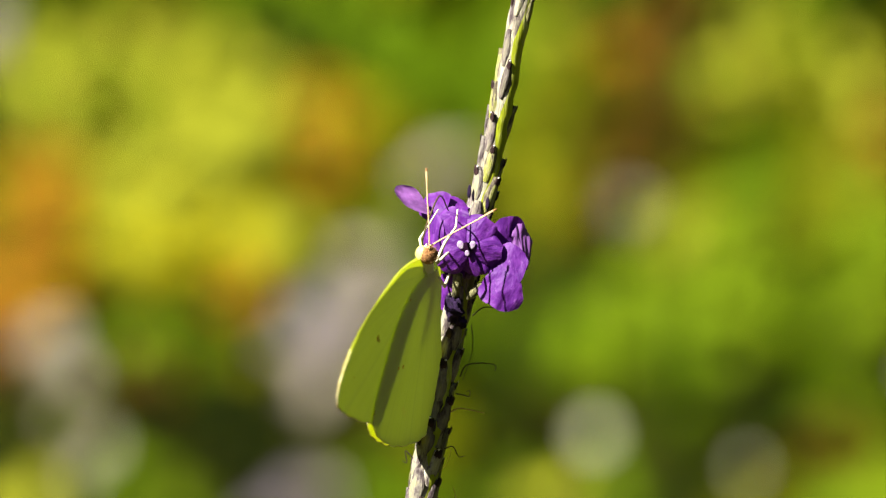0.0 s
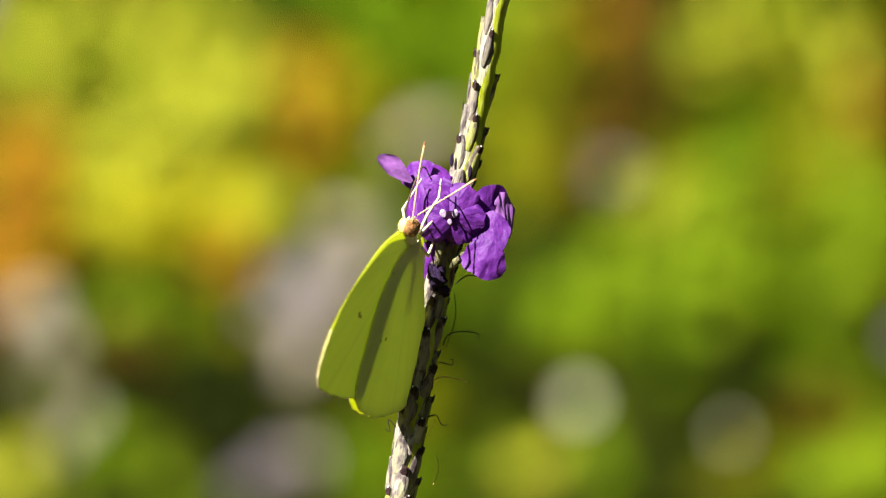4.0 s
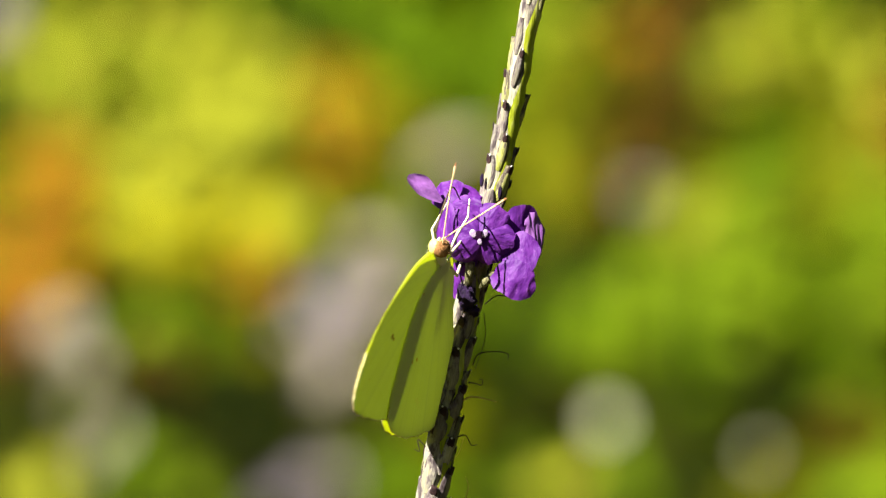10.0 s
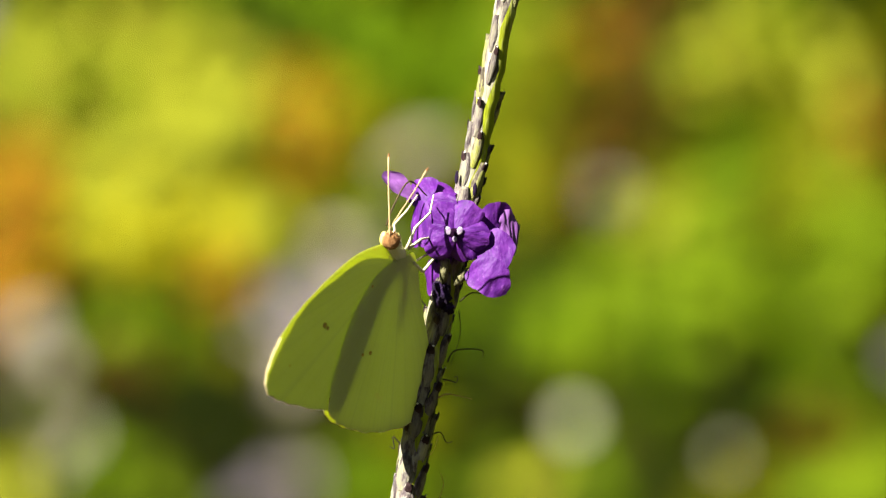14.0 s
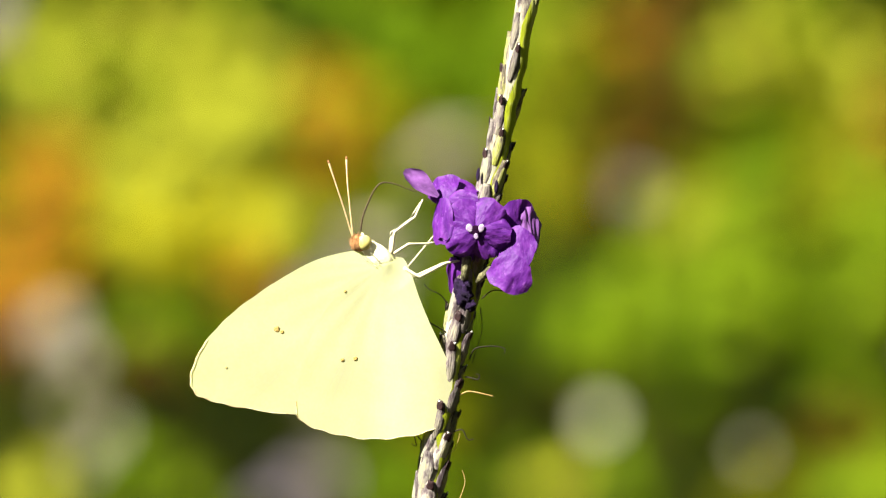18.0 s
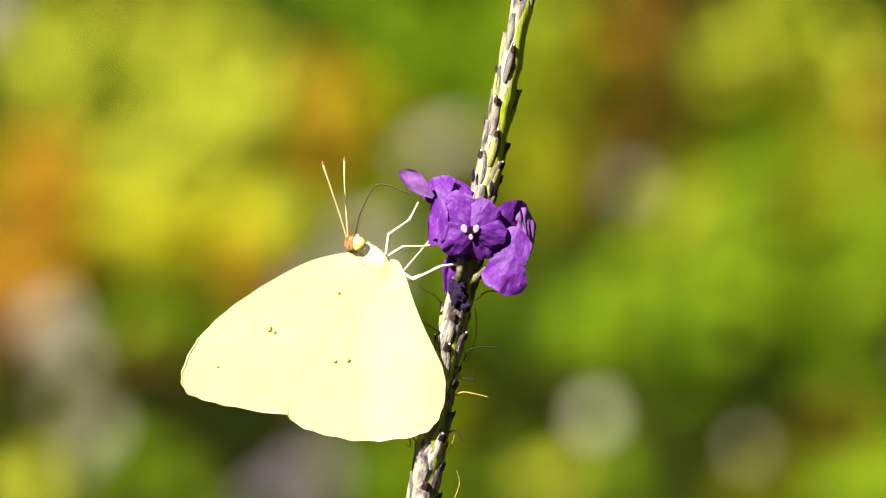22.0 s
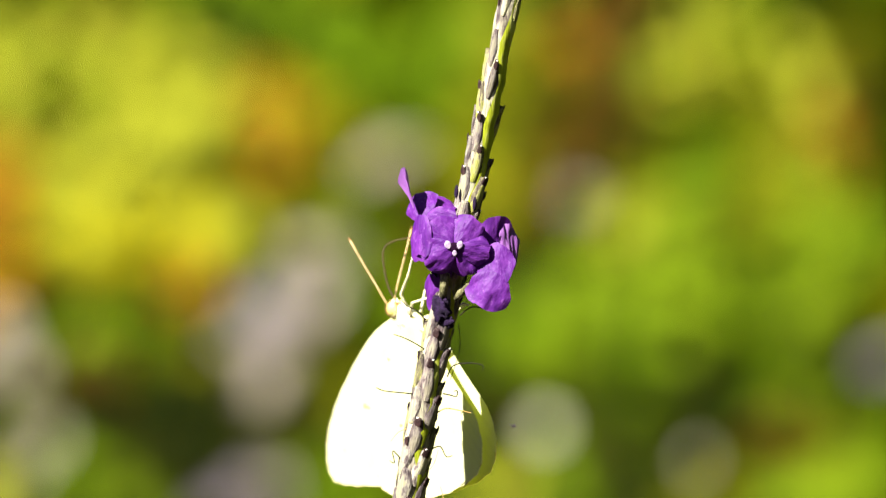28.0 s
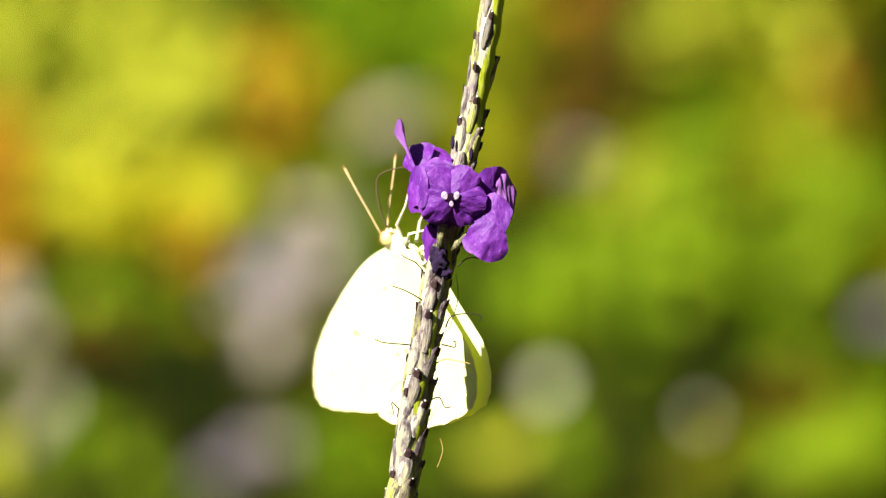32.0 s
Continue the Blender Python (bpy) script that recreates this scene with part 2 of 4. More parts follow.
THREAD_TAN = mottled("tan_thread", [(0.3, (0.28, 0.17, 0.05)), (0.7, (0.50, 0.36, 0.14))], 1500, rough=0.5)
LEAF_LIME = leaf_material("lime_leaf", (0.18, 0.195, 0.010), (0.31, 0.325, 0.026), (0.35, 0.37, 0.016))
LEAF_GOLD = leaf_material("golden_leaf", (0.20, 0.185, 0.002), (0.31, 0.28, 0.006), (0.36, 0.32, 0.004))
LEAF_MID = leaf_material("green_leaf", (0.045, 0.085, 0.0008), (0.085, 0.14, 0.002), (0.11, 0.175, 0.001))
LEAF_FRESH = leaf_material("fresh_leaf", (0.095, 0.15, 0.003), (0.15, 0.22, 0.007), (0.18, 0.26, 0.004))
# near-black leaves: the shade between the plants is put into their colour
LEAF_SHADE = leaf_material("painted_shade_leaf", (0.003, 0.006, 0.0003), (0.010, 0.016, 0.0008), (0.010, 0.018, 0.0006))
LEAF_OLIVE = leaf_material("olive_leaf", (0.065, 0.075, 0.0008), (0.125, 0.13, 0.002), (0.135, 0.15, 0.001))
LEAF_RUST = leaf_material("rust_leaf", (0.19, 0.085, 0.004), (0.29, 0.135, 0.010), (0.30, 0.11, 0.006))
LEAF_BROWN = leaf_material("brown_leaf", (0.022, 0.009, 0.0008), (0.058, 0.025, 0.002), (0.042, 0.018, 0.001), 0.2)
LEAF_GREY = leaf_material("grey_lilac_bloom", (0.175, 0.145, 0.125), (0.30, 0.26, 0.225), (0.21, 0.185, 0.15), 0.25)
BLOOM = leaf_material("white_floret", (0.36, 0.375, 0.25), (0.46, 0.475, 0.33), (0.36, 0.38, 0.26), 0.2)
# dimmer than the grey blooms: half shade is put into this violet-grey
LEAF_LILAC_SHADE = leaf_material("half_shade_lilac_bloom", (0.10, 0.083, 0.105), (0.18, 0.15, 0.19), (0.13, 0.11, 0.14), 0.25)
FADED = leaf_material("faded_floret", (0.24, 0.23, 0.17), (0.34, 0.32, 0.25), (0.3, 0.3, 0.22), 0.2)
LEAF_BUSH = leaf_material("bush_leaf", (0.10, 0.12, 0.002), (0.20, 0.22, 0.004), (0.20, 0.23, 0.002))
STALK = mottled("plant_stalk", [(0.3, (0.03, 0.035, 0.003)), (0.7, (0.075, 0.085, 0.008))], 60, (1, 1, 0.2), 0.7, 0.6, 0.002)
SOIL = mottled("soil", [(0.3, (0.018, 0.013, 0.008)), (0.55, (0.04, 0.03, 0.016)), (0.75, (0.07, 0.055, 0.025))], 9, rough=0.95, relief=0.8, depth=0.03)


# ---- building helpers ----
def link_mesh(name, mesh, parent=None, m=None):
    ob = new(name, mesh)
    if parent is not None:
        ob.parent = parent
    if m is not None:
        ob.matrix_basis = m
    return ob


def part(name, bm, mat, parent, label="", m=None, smooth=True):
    """Links a bmesh as one mesh object under a thing or a part."""
    me = bpy.data.meshes.new(name)
    bm.to_mesh(me)
    bm.free()
    me.materials.append(mat)
    if smooth:
        me.shade_smooth()
    return tagged(link_mesh(name, me, parent, m), label)


def root(name, place, label, category, group="", kind=""):
    ob = new(name)
    ob.location = place
    ob.empty_display_size = 0.01
    return tagged(ob, label, category, group, kind)


def spline(points, n, closed=False):
    """n points on a smooth line through the given ones."""
    p = [Vector(q) for q in points]
    k = len(p)
    out = []
    spans = k if closed else k - 1
    for i in range(n):
        s = i / (n if closed else n - 1) * spans
        j = min(int(s), spans - 1)
        f = s - j
        if closed:
            a, b, c, d = p[(j - 1) % k], p[j % k], p[(j + 1) % k], p[(j + 2) % k]
        else:
            a, b, c, d = p[max(j - 1, 0)], p[j], p[j + 1], p[min(j + 2, k - 1)]
        out.append(0.5 * ((2 * b) + (c - a) * f + (2 * a - 5 * b + 4 * c - d) * f * f + (3 * b - a - 3 * c + d) * f ** 3))
    return out


def tube(points, radii, sides=8, bm=None, caps=True):
    """A round bar along points; radii: one for each point, or one for all."""
    bm = bm or bmesh.new()
    if isinstance(radii, (int, float)):
        radii = [radii] * len(points)
    rings, up = [], None
    for i, p in enumerate(points):
        d = (points[min(i + 1, len(points) - 1)] - points[max(i - 1, 0)]).normalized()
        if up is None:
            up = d.orthogonal().normalized()
        up = (up - d * up.dot(d)).normalized()
        side = d.cross(up)
        rings.append([bm.verts.new(p + (up * math.cos(a) + side * math.sin(a)) * radii[i])
                      for a in (2 * math.pi * k / sides for k in range(sides))])
    for a, b in zip(rings, rings[1:]):
        for k in range(sides):
            bm.faces.new((a[k], a[(k + 1) % sides], b[(k + 1) % sides], b[k]))
    if caps:
        bm.faces.new(rings[0][::-1])
        bm.faces.new(rings[-1])
    return bm


def blob(radii, rough=0.0, freq=1.0, seed=0.0, rings=10, segments=14):
    """A rounded body with an uneven skin."""
    bm = bmesh.new()
    bmesh.ops.create_uvsphere(bm, u_segments=segments, v_segments=rings, radius=1.0)
    for v in bm.verts:
        n = noise.noise(v.co * freq + Vector((seed, seed, seed)))
        v.co = Vector(a * b for a, b in zip(v.co, radii)) * (1 + rough * n)
    return bm


def sheet(rows, closed=False):
    """A sheet from rows of points."""
    bm = bmesh.new()
    vs = [[bm.verts.new(p) for p in r] for r in rows]
    for a, b in zip(vs, vs[1:]):
        for k in range(len(a) - (0 if closed else 1)):
            bm.faces.new((a[k], a[(k + 1) % len(a)], b[(k + 1) % len(b)], b[k]))
    return bm


# ---- ground ----
bm = bmesh.new()
n = 60
grid = []
for i in range(n + 1):
    row = []
    for j in range(n + 1):
        x, y = [60 * math.copysign(abs(2 * k / n - 1) ** 3, 2 * k / n - 1) for k in (i, j)]
        row.append(Vector((x, y + 1, -0.02 + 0.03 * noise.noise(Vector((x * 1.3, y * 1.3, 0))) * (abs(x) < 20))))
    grid.append(row)
tagged(part("ground", sheet(grid), SOIL, None), "bare brown garden soil under the plants", "ground", kind="structure")

# ---- the flower spike ----
SPIKE_FOOT = Vector((-0.14, 0.02, 0.0))
spike = root("flower_spike", SPIKE_FOOT, "slender porterweed spike with grey-green bracts and violet flowers", "flower spike")


def on_spike(x, y, z):
    return mm(x, y, z) - SPIKE_FOOT


def axis(z):
    """The spike's centre line, in millimetres."""
    return Vector((5.55 + 0.216 * z + 0.15 * math.sin(z * 0.13) + 0.05 * max(0.0, -z - 24), 0.3 * math.sin(z * 0.09), z))


def girth(z):
    return 1.66 - 0.0075 * z


# rachis, and the stalk that carries it down to the soil
zs = [-75 + 2.0 * k for k in range(71)]
rachis = part("rachis", tube([on_spike(*axis(z)) for z in zs],
                             [girth(z) * (1.0 + 0.10 * noise.noise(Vector((z * 0.5, 0, 3)))) * MM * (1 if z < 60 else max(0.15, (66 - z) / 6)) for z in zs], 14),
              RACHIS, spike, "grey-mauve ridged flower stem")
rows = []
for i in range(66):                        # the smooth green flank on the sunny side's edge
    z = -72 + 2.0 * i
    c, g = axis(z), girth(z) * (1.12 + 0.11 * math.sin(z * 1.2 + 1.5 * math.sin(z * 0.31)))
    rows.append([on_spike(c.x + g * math.cos(a), c.y + g * math.sin(a), z) for a in (-1.40 + 0.30 * math.sin(z * 0.55) + (0.15 if z > 13 else 0.09) * q for q in range(9))])
part("green_flank", sheet(rows), FLANK, spike, "lime-green smooth flank of the stem")
low = on_spike(*axis(-75))
part("stalk", tube(spline([(0, 0, -0.02), low * 0.4 + Vector((-0.02, 0.01, 0)), low * 0.8 + Vector((-0.008, 0, 0)), low], 24), [0.0028 - 0.0009 * k / 23 for k in range(24)], 10),
     STALK, spike, "woody brown-green lower stalk")


def bract_mesh(length, width, mat, seed):
    """A spindle-shaped scale pressed to the stem, a shallow cup under its tip: z along the stem, y outwards."""
    rng = random.Random(seed)
    grooves = [rng.uniform(-0.06, 0.06) for j in range(11)]
    rows = []
    for i in range(13):
        v = i / 12
        w = width * (0.16 + 0.84 * math.sin(math.pi * (0.10 + 0.82 * v ** 0.9)) ** 0.9)
        row = []
        for j in range(11):
            u = j / 5 - 1
            a = (w * u * 0.5 + 0.14 * noise.noise(Vector((v * 2.2, seed, 0)))) / 1.7
            r = 1.66 + 0.36 * (1 - abs(u) ** 2.0) * (0.30 + 0.70 * math.sin(math.pi * min(1, 0.08 + 0.86 * v))) - 0.20 * abs(u) ** 4
            r += grooves[j] * math.sin(math.pi * v) + 0.22 * max(0.0, v - 0.72) / 0.28 * (1 - 0.5 * abs(u)) + rng.uniform(-0.02, 0.02)
            row.append(Vector((r * math.sin(a), r * math.cos(a) - 1.66, v * length)) * MM)
        rows.append(row)
    tuck = [Vector((p.x * 0.7, p.y - 0.34 * MM, p.z - 0.15 * MM)) for p in rows[-1]]
    bm = sheet(rows + [tuck])
    me = bpy.data.meshes.new("bract")
    bm.to_mesh(me)
    bm.free()
    me.materials.append(mat)
    me.shade_smooth()
    return me


def small_mesh(name, radii, mat, seed):
    bm = blob(radii, 0.45, 1.6, seed, 8, 10)
    for v in bm.verts:
        v.co *= MM
    me = bpy.data.meshes.new(name)
    bm.to_mesh(me)
    bm.free()
    me.materials.append(mat)
    me.shade_smooth()
    return me


bract_meshes = [[bract_mesh(4.9 + 0.45 * (k % 3), 2.45 + 0.4 * (k % 2), mat, k + s) for k in range(5)]
                for s, mat in ((0, BRACT_GREY), (20, BRACT_MAUVE), (40, BRACT_GREEN))]
pit_mesh = small_mesh("calyx_scar", (0.50, 0.16, 0.78), PIT, 1.0)
tip_mesh = small_mesh("calyx_tip", (0.17, 0.12, 0.15), TIP, 2.0)

rng = random.Random(5)
lean = Matrix.Rotation(math.atan(0.216), 4, "Y")
z, ang, k = -72.0, 0.0, 0
while z < 56:
    ang = (ang + radians(137.5)) % (2 * math.pi)
    a = ang + rng.uniform(-0.12, 0.12)
    out = Vector((math.cos(a), math.sin(a), 0))
    k += 1
    z += 0.92 + rng.uniform(-0.15, 0.15)
    if z > 13 and out.x > 0.15 and out.y < 0.5 and rng.random() < 0.88:
        continue                           # the bare lime flank
    pick = rng.random()
    tone = 2 if pick < (0.45 if out.x > 0.1 else 0.20) else (1 if pick < 0.66 else 0)
    c = axis(z) + out * girth(z)
    wide = girth(z) / 1.66 * (1.0 if z < 10 else 0.80)
    m = Matrix.Translation(on_spike(*c)) @ lean @ Matrix.Rotation(a - math.pi / 2, 4, "Z") @ Matrix.Rotation(radians(rng.uniform(-3.5, -0.5)), 4, "X") \
        @ Matrix.Rotation(radians(rng.uniform(-6, 6)), 4, "Y") @ Matrix.Diagonal((wide, 1, 1, 1))
    b = link_mesh("bract", bract_meshes[tone][k % 5], spike, m)
    if rng.random() < 0.78:
        h = 4.9 + 0.45 * (k % 5 % 3) - rng.uniform(0.35, 0.7)
        link_mesh("calyx_scar", pit_mesh, b, Matrix.Translation(Vector((rng.uniform(-0.15, 0.15), 0.30, h)) * MM) @ Matrix.Rotation(radians(-8), 4, "X"))
        if rng.random() < 0.7:
            link_mesh("calyx_tip", tip_mesh, b, Matrix.Translation(Vector((rng.uniform(-0.2, 0.2), 0.42, h + 0.58)) * MM))


def petal_mesh(seed, length=5.1, width=5.2, notch=0.5, reflex=0.05, cup=0.10, crumple=1.0, mat=PETAL, claw=0.06):
    """A broad lobe that grows along +y from the throat: narrow claw, rounded blade, faint folds along it."""
    rows = []
    for i in range(15):
        v = i / 14
        w = width * 0.5 * math.sin(math.pi * (claw + 0.50 * v ** (1.1 - 2.5 * claw)))
        row = []
        for j in range(17):
            u = j / 8 - 1
            y = 0.55 + (length - 0.55) * v - length * v * v * (0.27 * abs(u) ** 2.6 + 0.055 * notch * math.exp(-(u * 4) ** 2))
            y += crumple * v * v * (0.14 * noise.noise(Vector((u * 2.3, seed * 2.3, 1))) + 0.05 * noise.noise(Vector((u * 7.0, seed, 5))))
            x = w * u * (1 + 0.07 * crumple * noise.noise(Vector((v * 2.4, math.copysign(2, u), seed))))
            z = cup * width * u * u * (0.25 + 0.75 * v) - reflex * y * y
            z += crumple * v * (0.40 * noise.noise(Vector((u * 1.3 + seed * 7.1, v * 1.7, seed))) + 0.16 * noise.noise(Vector((u * 4.0 + seed, v * 2.6, seed * 3))) + 0.06 * noise.noise(Vector((u * 9.0 + seed, v * 5.0, seed))))
            z += 0.09 * math.exp(-(u * 5) ** 2) * (1 - v) - 0.03 * math.cos(u * 14) * v * (1 - v)
            row.append(Vector((x, y, z)) * MM)
        rows.append(row)
    bm = sheet(rows)
    me = bpy.data.meshes.new("petal")
    bm.to_mesh(me)
    bm.free()
    me.materials.append(mat)
    me.shade_smooth()
    return me


petal_meshes = [petal_mesh(s + 1, 5.3, 5.2, 0.3 + 0.2 * (s % 3), 0.020, -0.22, 1.1 if s < 3 else 1.9, PETAL, 0.06 if s < 4 else 0.13) for s in range(6)]
pale_meshes = [petal_mesh(s + 1, 5.3, 5.2, 0.5, 0.012, -0.16, 2.2, PETAL_PALE_LIT) for s in range(6)]
narrow_petal = petal_mesh(11, 6.7, 3.0, 0.0, -0.012, 0.16, 1.5, PETAL_PALE_LIT)


def facing(place, normal, up=(0, 0, 1)):
    """A pose whose z looks along normal and whose y keeps upright."""
    zz = Vector(normal).normalized()
    yy = (Vector(up) - zz * zz.dot(Vector(up))).normalized()
    m = Matrix((yy.cross(zz), yy, zz)).transposed().to_4x4()
    return Matrix.Translation(place) @ m


def flower(place, normal, foot, label, throat=False):
    """A flower's tube, curved from foot to its throat; the lobes follow."""
    m = facing(on_spike(*place), normal)
    inv = m.inverted()
    nz = Vector(normal).normalized()
    pts = [inv @ on_spike(*foot), inv @ (on_spike(*(Vector(foot) * 0.35 + Vector(place) * 0.65)) - nz * 1.6 * MM), Vector((0, 0, -0.7)) * MM, Vector((0, 0, -0.05)) * MM]
    f = part("flower", tube(spline(pts, 10), [(0.34 + 0.03 * k) * MM for k in range(10)], 10), TUBE if place[0] > 9 else PETAL, spike, label, m)
    # a flat solid disc; the throat's inner shade is its near-black colour
    part("throat", blob((0.74 * MM, 0.72 * MM, 0.12 * MM), 0.1, rings=6, segments=12), HOLE_SHADE, f, "flat near-black disc for the shade inside the throat", Matrix.Translation((0.0, -0.1 * MM, 0.36 * MM)))
    if throat:
        for x, y, q, w, turn in ((-0.86, 0.22, 0.50, 0.62, 24), (0.82, 0.20, 0.46, 0.64, -20), (0.10, -0.92, 0.34, 0.50, 4)):
            part("throat_lip", blob((q * MM, w * MM, 0.15 * MM), 0.14, 1.5, x + 3, 10, 12), THROAT, f, "white throat lip",
                 Matrix.Translation((x * MM, y * MM, 0.36 * MM)) @ Matrix.Rotation(radians(turn), 4, "Z"))
    return f


def lobe(f, pick, base, along, normal, broad=1.0, long=1.0, pale=False):
    """A lobe of flower f that grows from base along a direction, its face along normal."""
    m = facing(on_spike(*base), normal, along) @ Matrix.Diagonal((broad, long, 1, 1))
    return link_mesh("petal", (pale_meshes if pale else petal_meshes)[pick], f, f.matrix_basis.inverted() @ m)


front = flower((5.5, -6.0, 2.7), (-0.08, -1.0, -0.02), (4.6, -1.4, -2.5), "five-lobed violet flower with a pale throat", True)
for k, (turn, back, broad, long) in enumerate(((131, 0.10, 0.98, 0.96), (53, 0.12, 1.00, 0.98), (-10, 0.0, 0.84, 0.98), (-66, -0.30, 0.92, 0.92), (-150, -0.10, 1.06, 0.98))):
    d = Vector((math.cos(radians(turn)), -0.1, math.sin(radians(turn))))
    lobe(front, k, (5.5, -6.0 - 0.06 * k, 2.7), d, Vector((-0.10, -1.0, back)), broad, long)

side = flower((12.8, -4.6, -1.4), (0.76, -0.66, 0.02), (6.4, -1.6, -3.6), "violet flower turned aside, its lobes folded back")
lobe(side, 5, (11.5, -6.6, -3.8), (-0.20, -0.10, 0.95), (-0.30, -1.0, 0.16), 1.18, 1.38)
lobe(side, 4, (12.1, -6.2, -0.6), (-0.46, -0.05, -0.84), (-0.10, -1.0, 0.22), 1.30, 1.18)
lobe(side, 0, (11.6, -2.6, 0.8), (-0.05, 0.10, 1.0), (0.35, -0.85, -0.30), 0.95, 1.22)
lobe(side, 2, (14.0, -5.4, -1.4), (0.08, 0.05, 1.0), (0.62, -0.78, 0.20), 0.74, 1.46, True)
lobe(side, 1, (12.8, -2.2, -1.4), (0.10, 0.40, -0.9), (0.85, -0.50, -0.20), 1.0, 1.0)

upper = flower((0.6, -2.4, 5.6), (-0.80, -0.58, 0.14), (6.0, -1.2, 0.5), "violet flower turned aside, with one lobe bent")
lobe(upper, 3, (2.2, -3.0, 6.4), (0.05, 0.62, 0.78), (-0.15, -0.72, 0.68), 1.35, 1.0)
lobe(upper, 4, (1.0, -2.9, 6.4), (-0.20, 0.25, 0.70), (-0.50, -0.80, 0.30), 1.0, 0.92)
lobe(upper, 5, (1.0, -2.8, 6.6), (0.80, -0.50, -0.20), (-0.45, -0.80, 0.05), 1.0, 1.0)
lobe(upper, 5, (0.8, -3.4, 8.0), (-0.05, -0.12, -1.0), (-0.75, -0.62, 0.22), 0.92, 1.42)
lobe(upper, 3, (1.4, -3.3, 7.6), (-0.02, -0.05, -1.0), (-0.25, -0.90, 0.30), 0.80, 1.25)
lobe(upper, 2, (0.6, -2.2, 6.0), (-0.10, 0.55, -0.8), (-0.90, -0.30, 0.05), 1.0, 1.0)

lower = flower((3.0, -0.6, -1.2), (-0.70, -0.45, -0.30), (4.4, 0.4, -2.0), "violet flower hanging beside the stem")
lobe(lower, 4, (2.5, -0.9, -0.6), (-0.16, -0.05, -1.0), (-0.60, -0.78, 0.0), 0.72, 1.18)
lobe(lower, 1, (2.8, -0.3, -0.8), (-0.10, 0.30, -1.0), (-0.90, -0.20, 0.1), 0.8, 1.0)
bent_petal = link_mesh("petal", narrow_petal, upper)

# green calyx under the side flower, dark buds and one withered flower
part("calyx", tube([on_spike(5.7, -2.2, -4.9), on_spike(6.5, -2.8, -3.9), on_spike(7.6, -3.3, -3.1), on_spike(9.2, -3.8, -2.5)], [0.3 * MM, 0.65 * MM, 0.72 * MM, 0.55 * MM], 9), CALYX, spike, "grey-green ribbed calyx")
part("calyx", tube([on_spike(3.9, -1.9, -5.0), on_spike(4.0, -2.5, -3.8), on_spike(4.2, -3.0, -2.4), on_spike(4.5, -3.5, -1.2)], [0.4 * MM, 0.62 * MM, 0.66 * MM, 0.5 * MM], 9), CALYX, spike, "grey-cream ribbed calyx")
for x, y, z, r, tx in ((5.9, -1.4, 10.6, 0.30, 4), (8.5, -2.0, 8.8, 0.32, 4), (9.55, -0.6, 9.8, 0.34, 16)):
    part("bud", blob((r * MM, r * MM, 1.0 * MM), 0.12, 2, x, 8, 10), WITHERED, spike, "dark violet closed bud",
         Matrix.Translation(on_spike(x, y, z)) @ Matrix.Rotation(radians(tx), 4, "Y"))
part("withered_flower", blob((1.25 * MM, 1.0 * MM, 1.75 * MM), 0.75, 2.3, 4.0, 16, 20), WITHERED, spike, "shrivelled dark violet flower", Matrix.Translation(on_spike(3.7, -2.2, -6.3)))
part("withered_lobe", blob((0.7 * MM, 0.6 * MM, 0.8 * MM), 0.8, 2.6, 9.0, 12, 14), WITHERED, spike, "shrivelled dark violet lobe", Matrix.Translation(on_spike(4.9, -2.4, -8.2)))


# dry hooked threads left by fallen flowers
def thread(points, mat=THREAD, r=0.088):
    p = spline([on_spike(*q) for q in points], 16)
    part("thread", tube(p, [r * MM * (1.25 - 0.5 * k / 15) for k in range(16)], 6), mat, spike, "dry hooked flower thread")


thread([(6.4, -1.0, -7.2), (8.0, -1.6, -6.0), (10.2, -1.8, -6.2), (11.6, -1.8, -6.25), (11.7, -1.8, -5.6)])
thread([(4.6, -0.6, -16.0), (5.4, -1.2, -14.4), (7.6, -1.4, -14.0), (9.6, -1.4, -14.3), (9.6, -1.4, -15.2)])
thread([(4.0, -0.8, -18.4), (5.0, -1.2, -18.6), (5.9, -1.3, -18.8), (6.0, -1.3, -18.0), (5.5, -1.3, -18.1)])
thread([(3.0, -1.2, -21.2), (4.4, -1.6, -20.5), (6.4, -1.6, -20.8), (8.1, -1.6, -21.2)], THREAD_TAN, 0.09)
thread([(2.4, -0.8, -26.3), (3.6, -1.2, -26.0), (4.4, -1.3, -27.4), (5.3, -1.3, -27.3)])
thread([(1.6, -1.0, -29.6), (2.6, -1.1, -28.6), (3.3, -1.1, -26.5)], THREAD_TAN, 0.04)
thread([(1.4, -1.0, -7.8), (0.4, -1.4, -6.6), (-1.2, -1.5, -5.8), (-1.9, -1.5, -5.0)])
thread([(1.0, -1.2, -18.6), (-1.5, -1.6, -18.3), (-4.4, -1.7, -18.0), (-5.6, -1.7, -17.5)])
thread([(1.6, -1.0, -12.2), (0.0, -1.5, -11.2), (-1.6, -1.6, -10.4), (-3.1, -1.6, -9.9)])
thread([(-1.0, -0.8, -23.4), (-2.4, -1.2, -23.9), (-3.5, -1.2, -25.2)], THREAD_TAN, 0.05)
thread([(-1.4, -0.8, -28.6), (-3.2, -1.0, -26.6), (-3.0, -1.0, -28.3), (-3.7, -1.0, -28.0)])
thread([(6.2, 1.0, -8.5), (6.4, 0.6, -12.0), (5.0, 0.6, -16.5)], THREAD, 0.06)
thread([(3.2, -0.9, -36.0), (4.0, -1.0, -33.6), (3.6, -1.0, -31.8)], THREAD_TAN, 0.05)


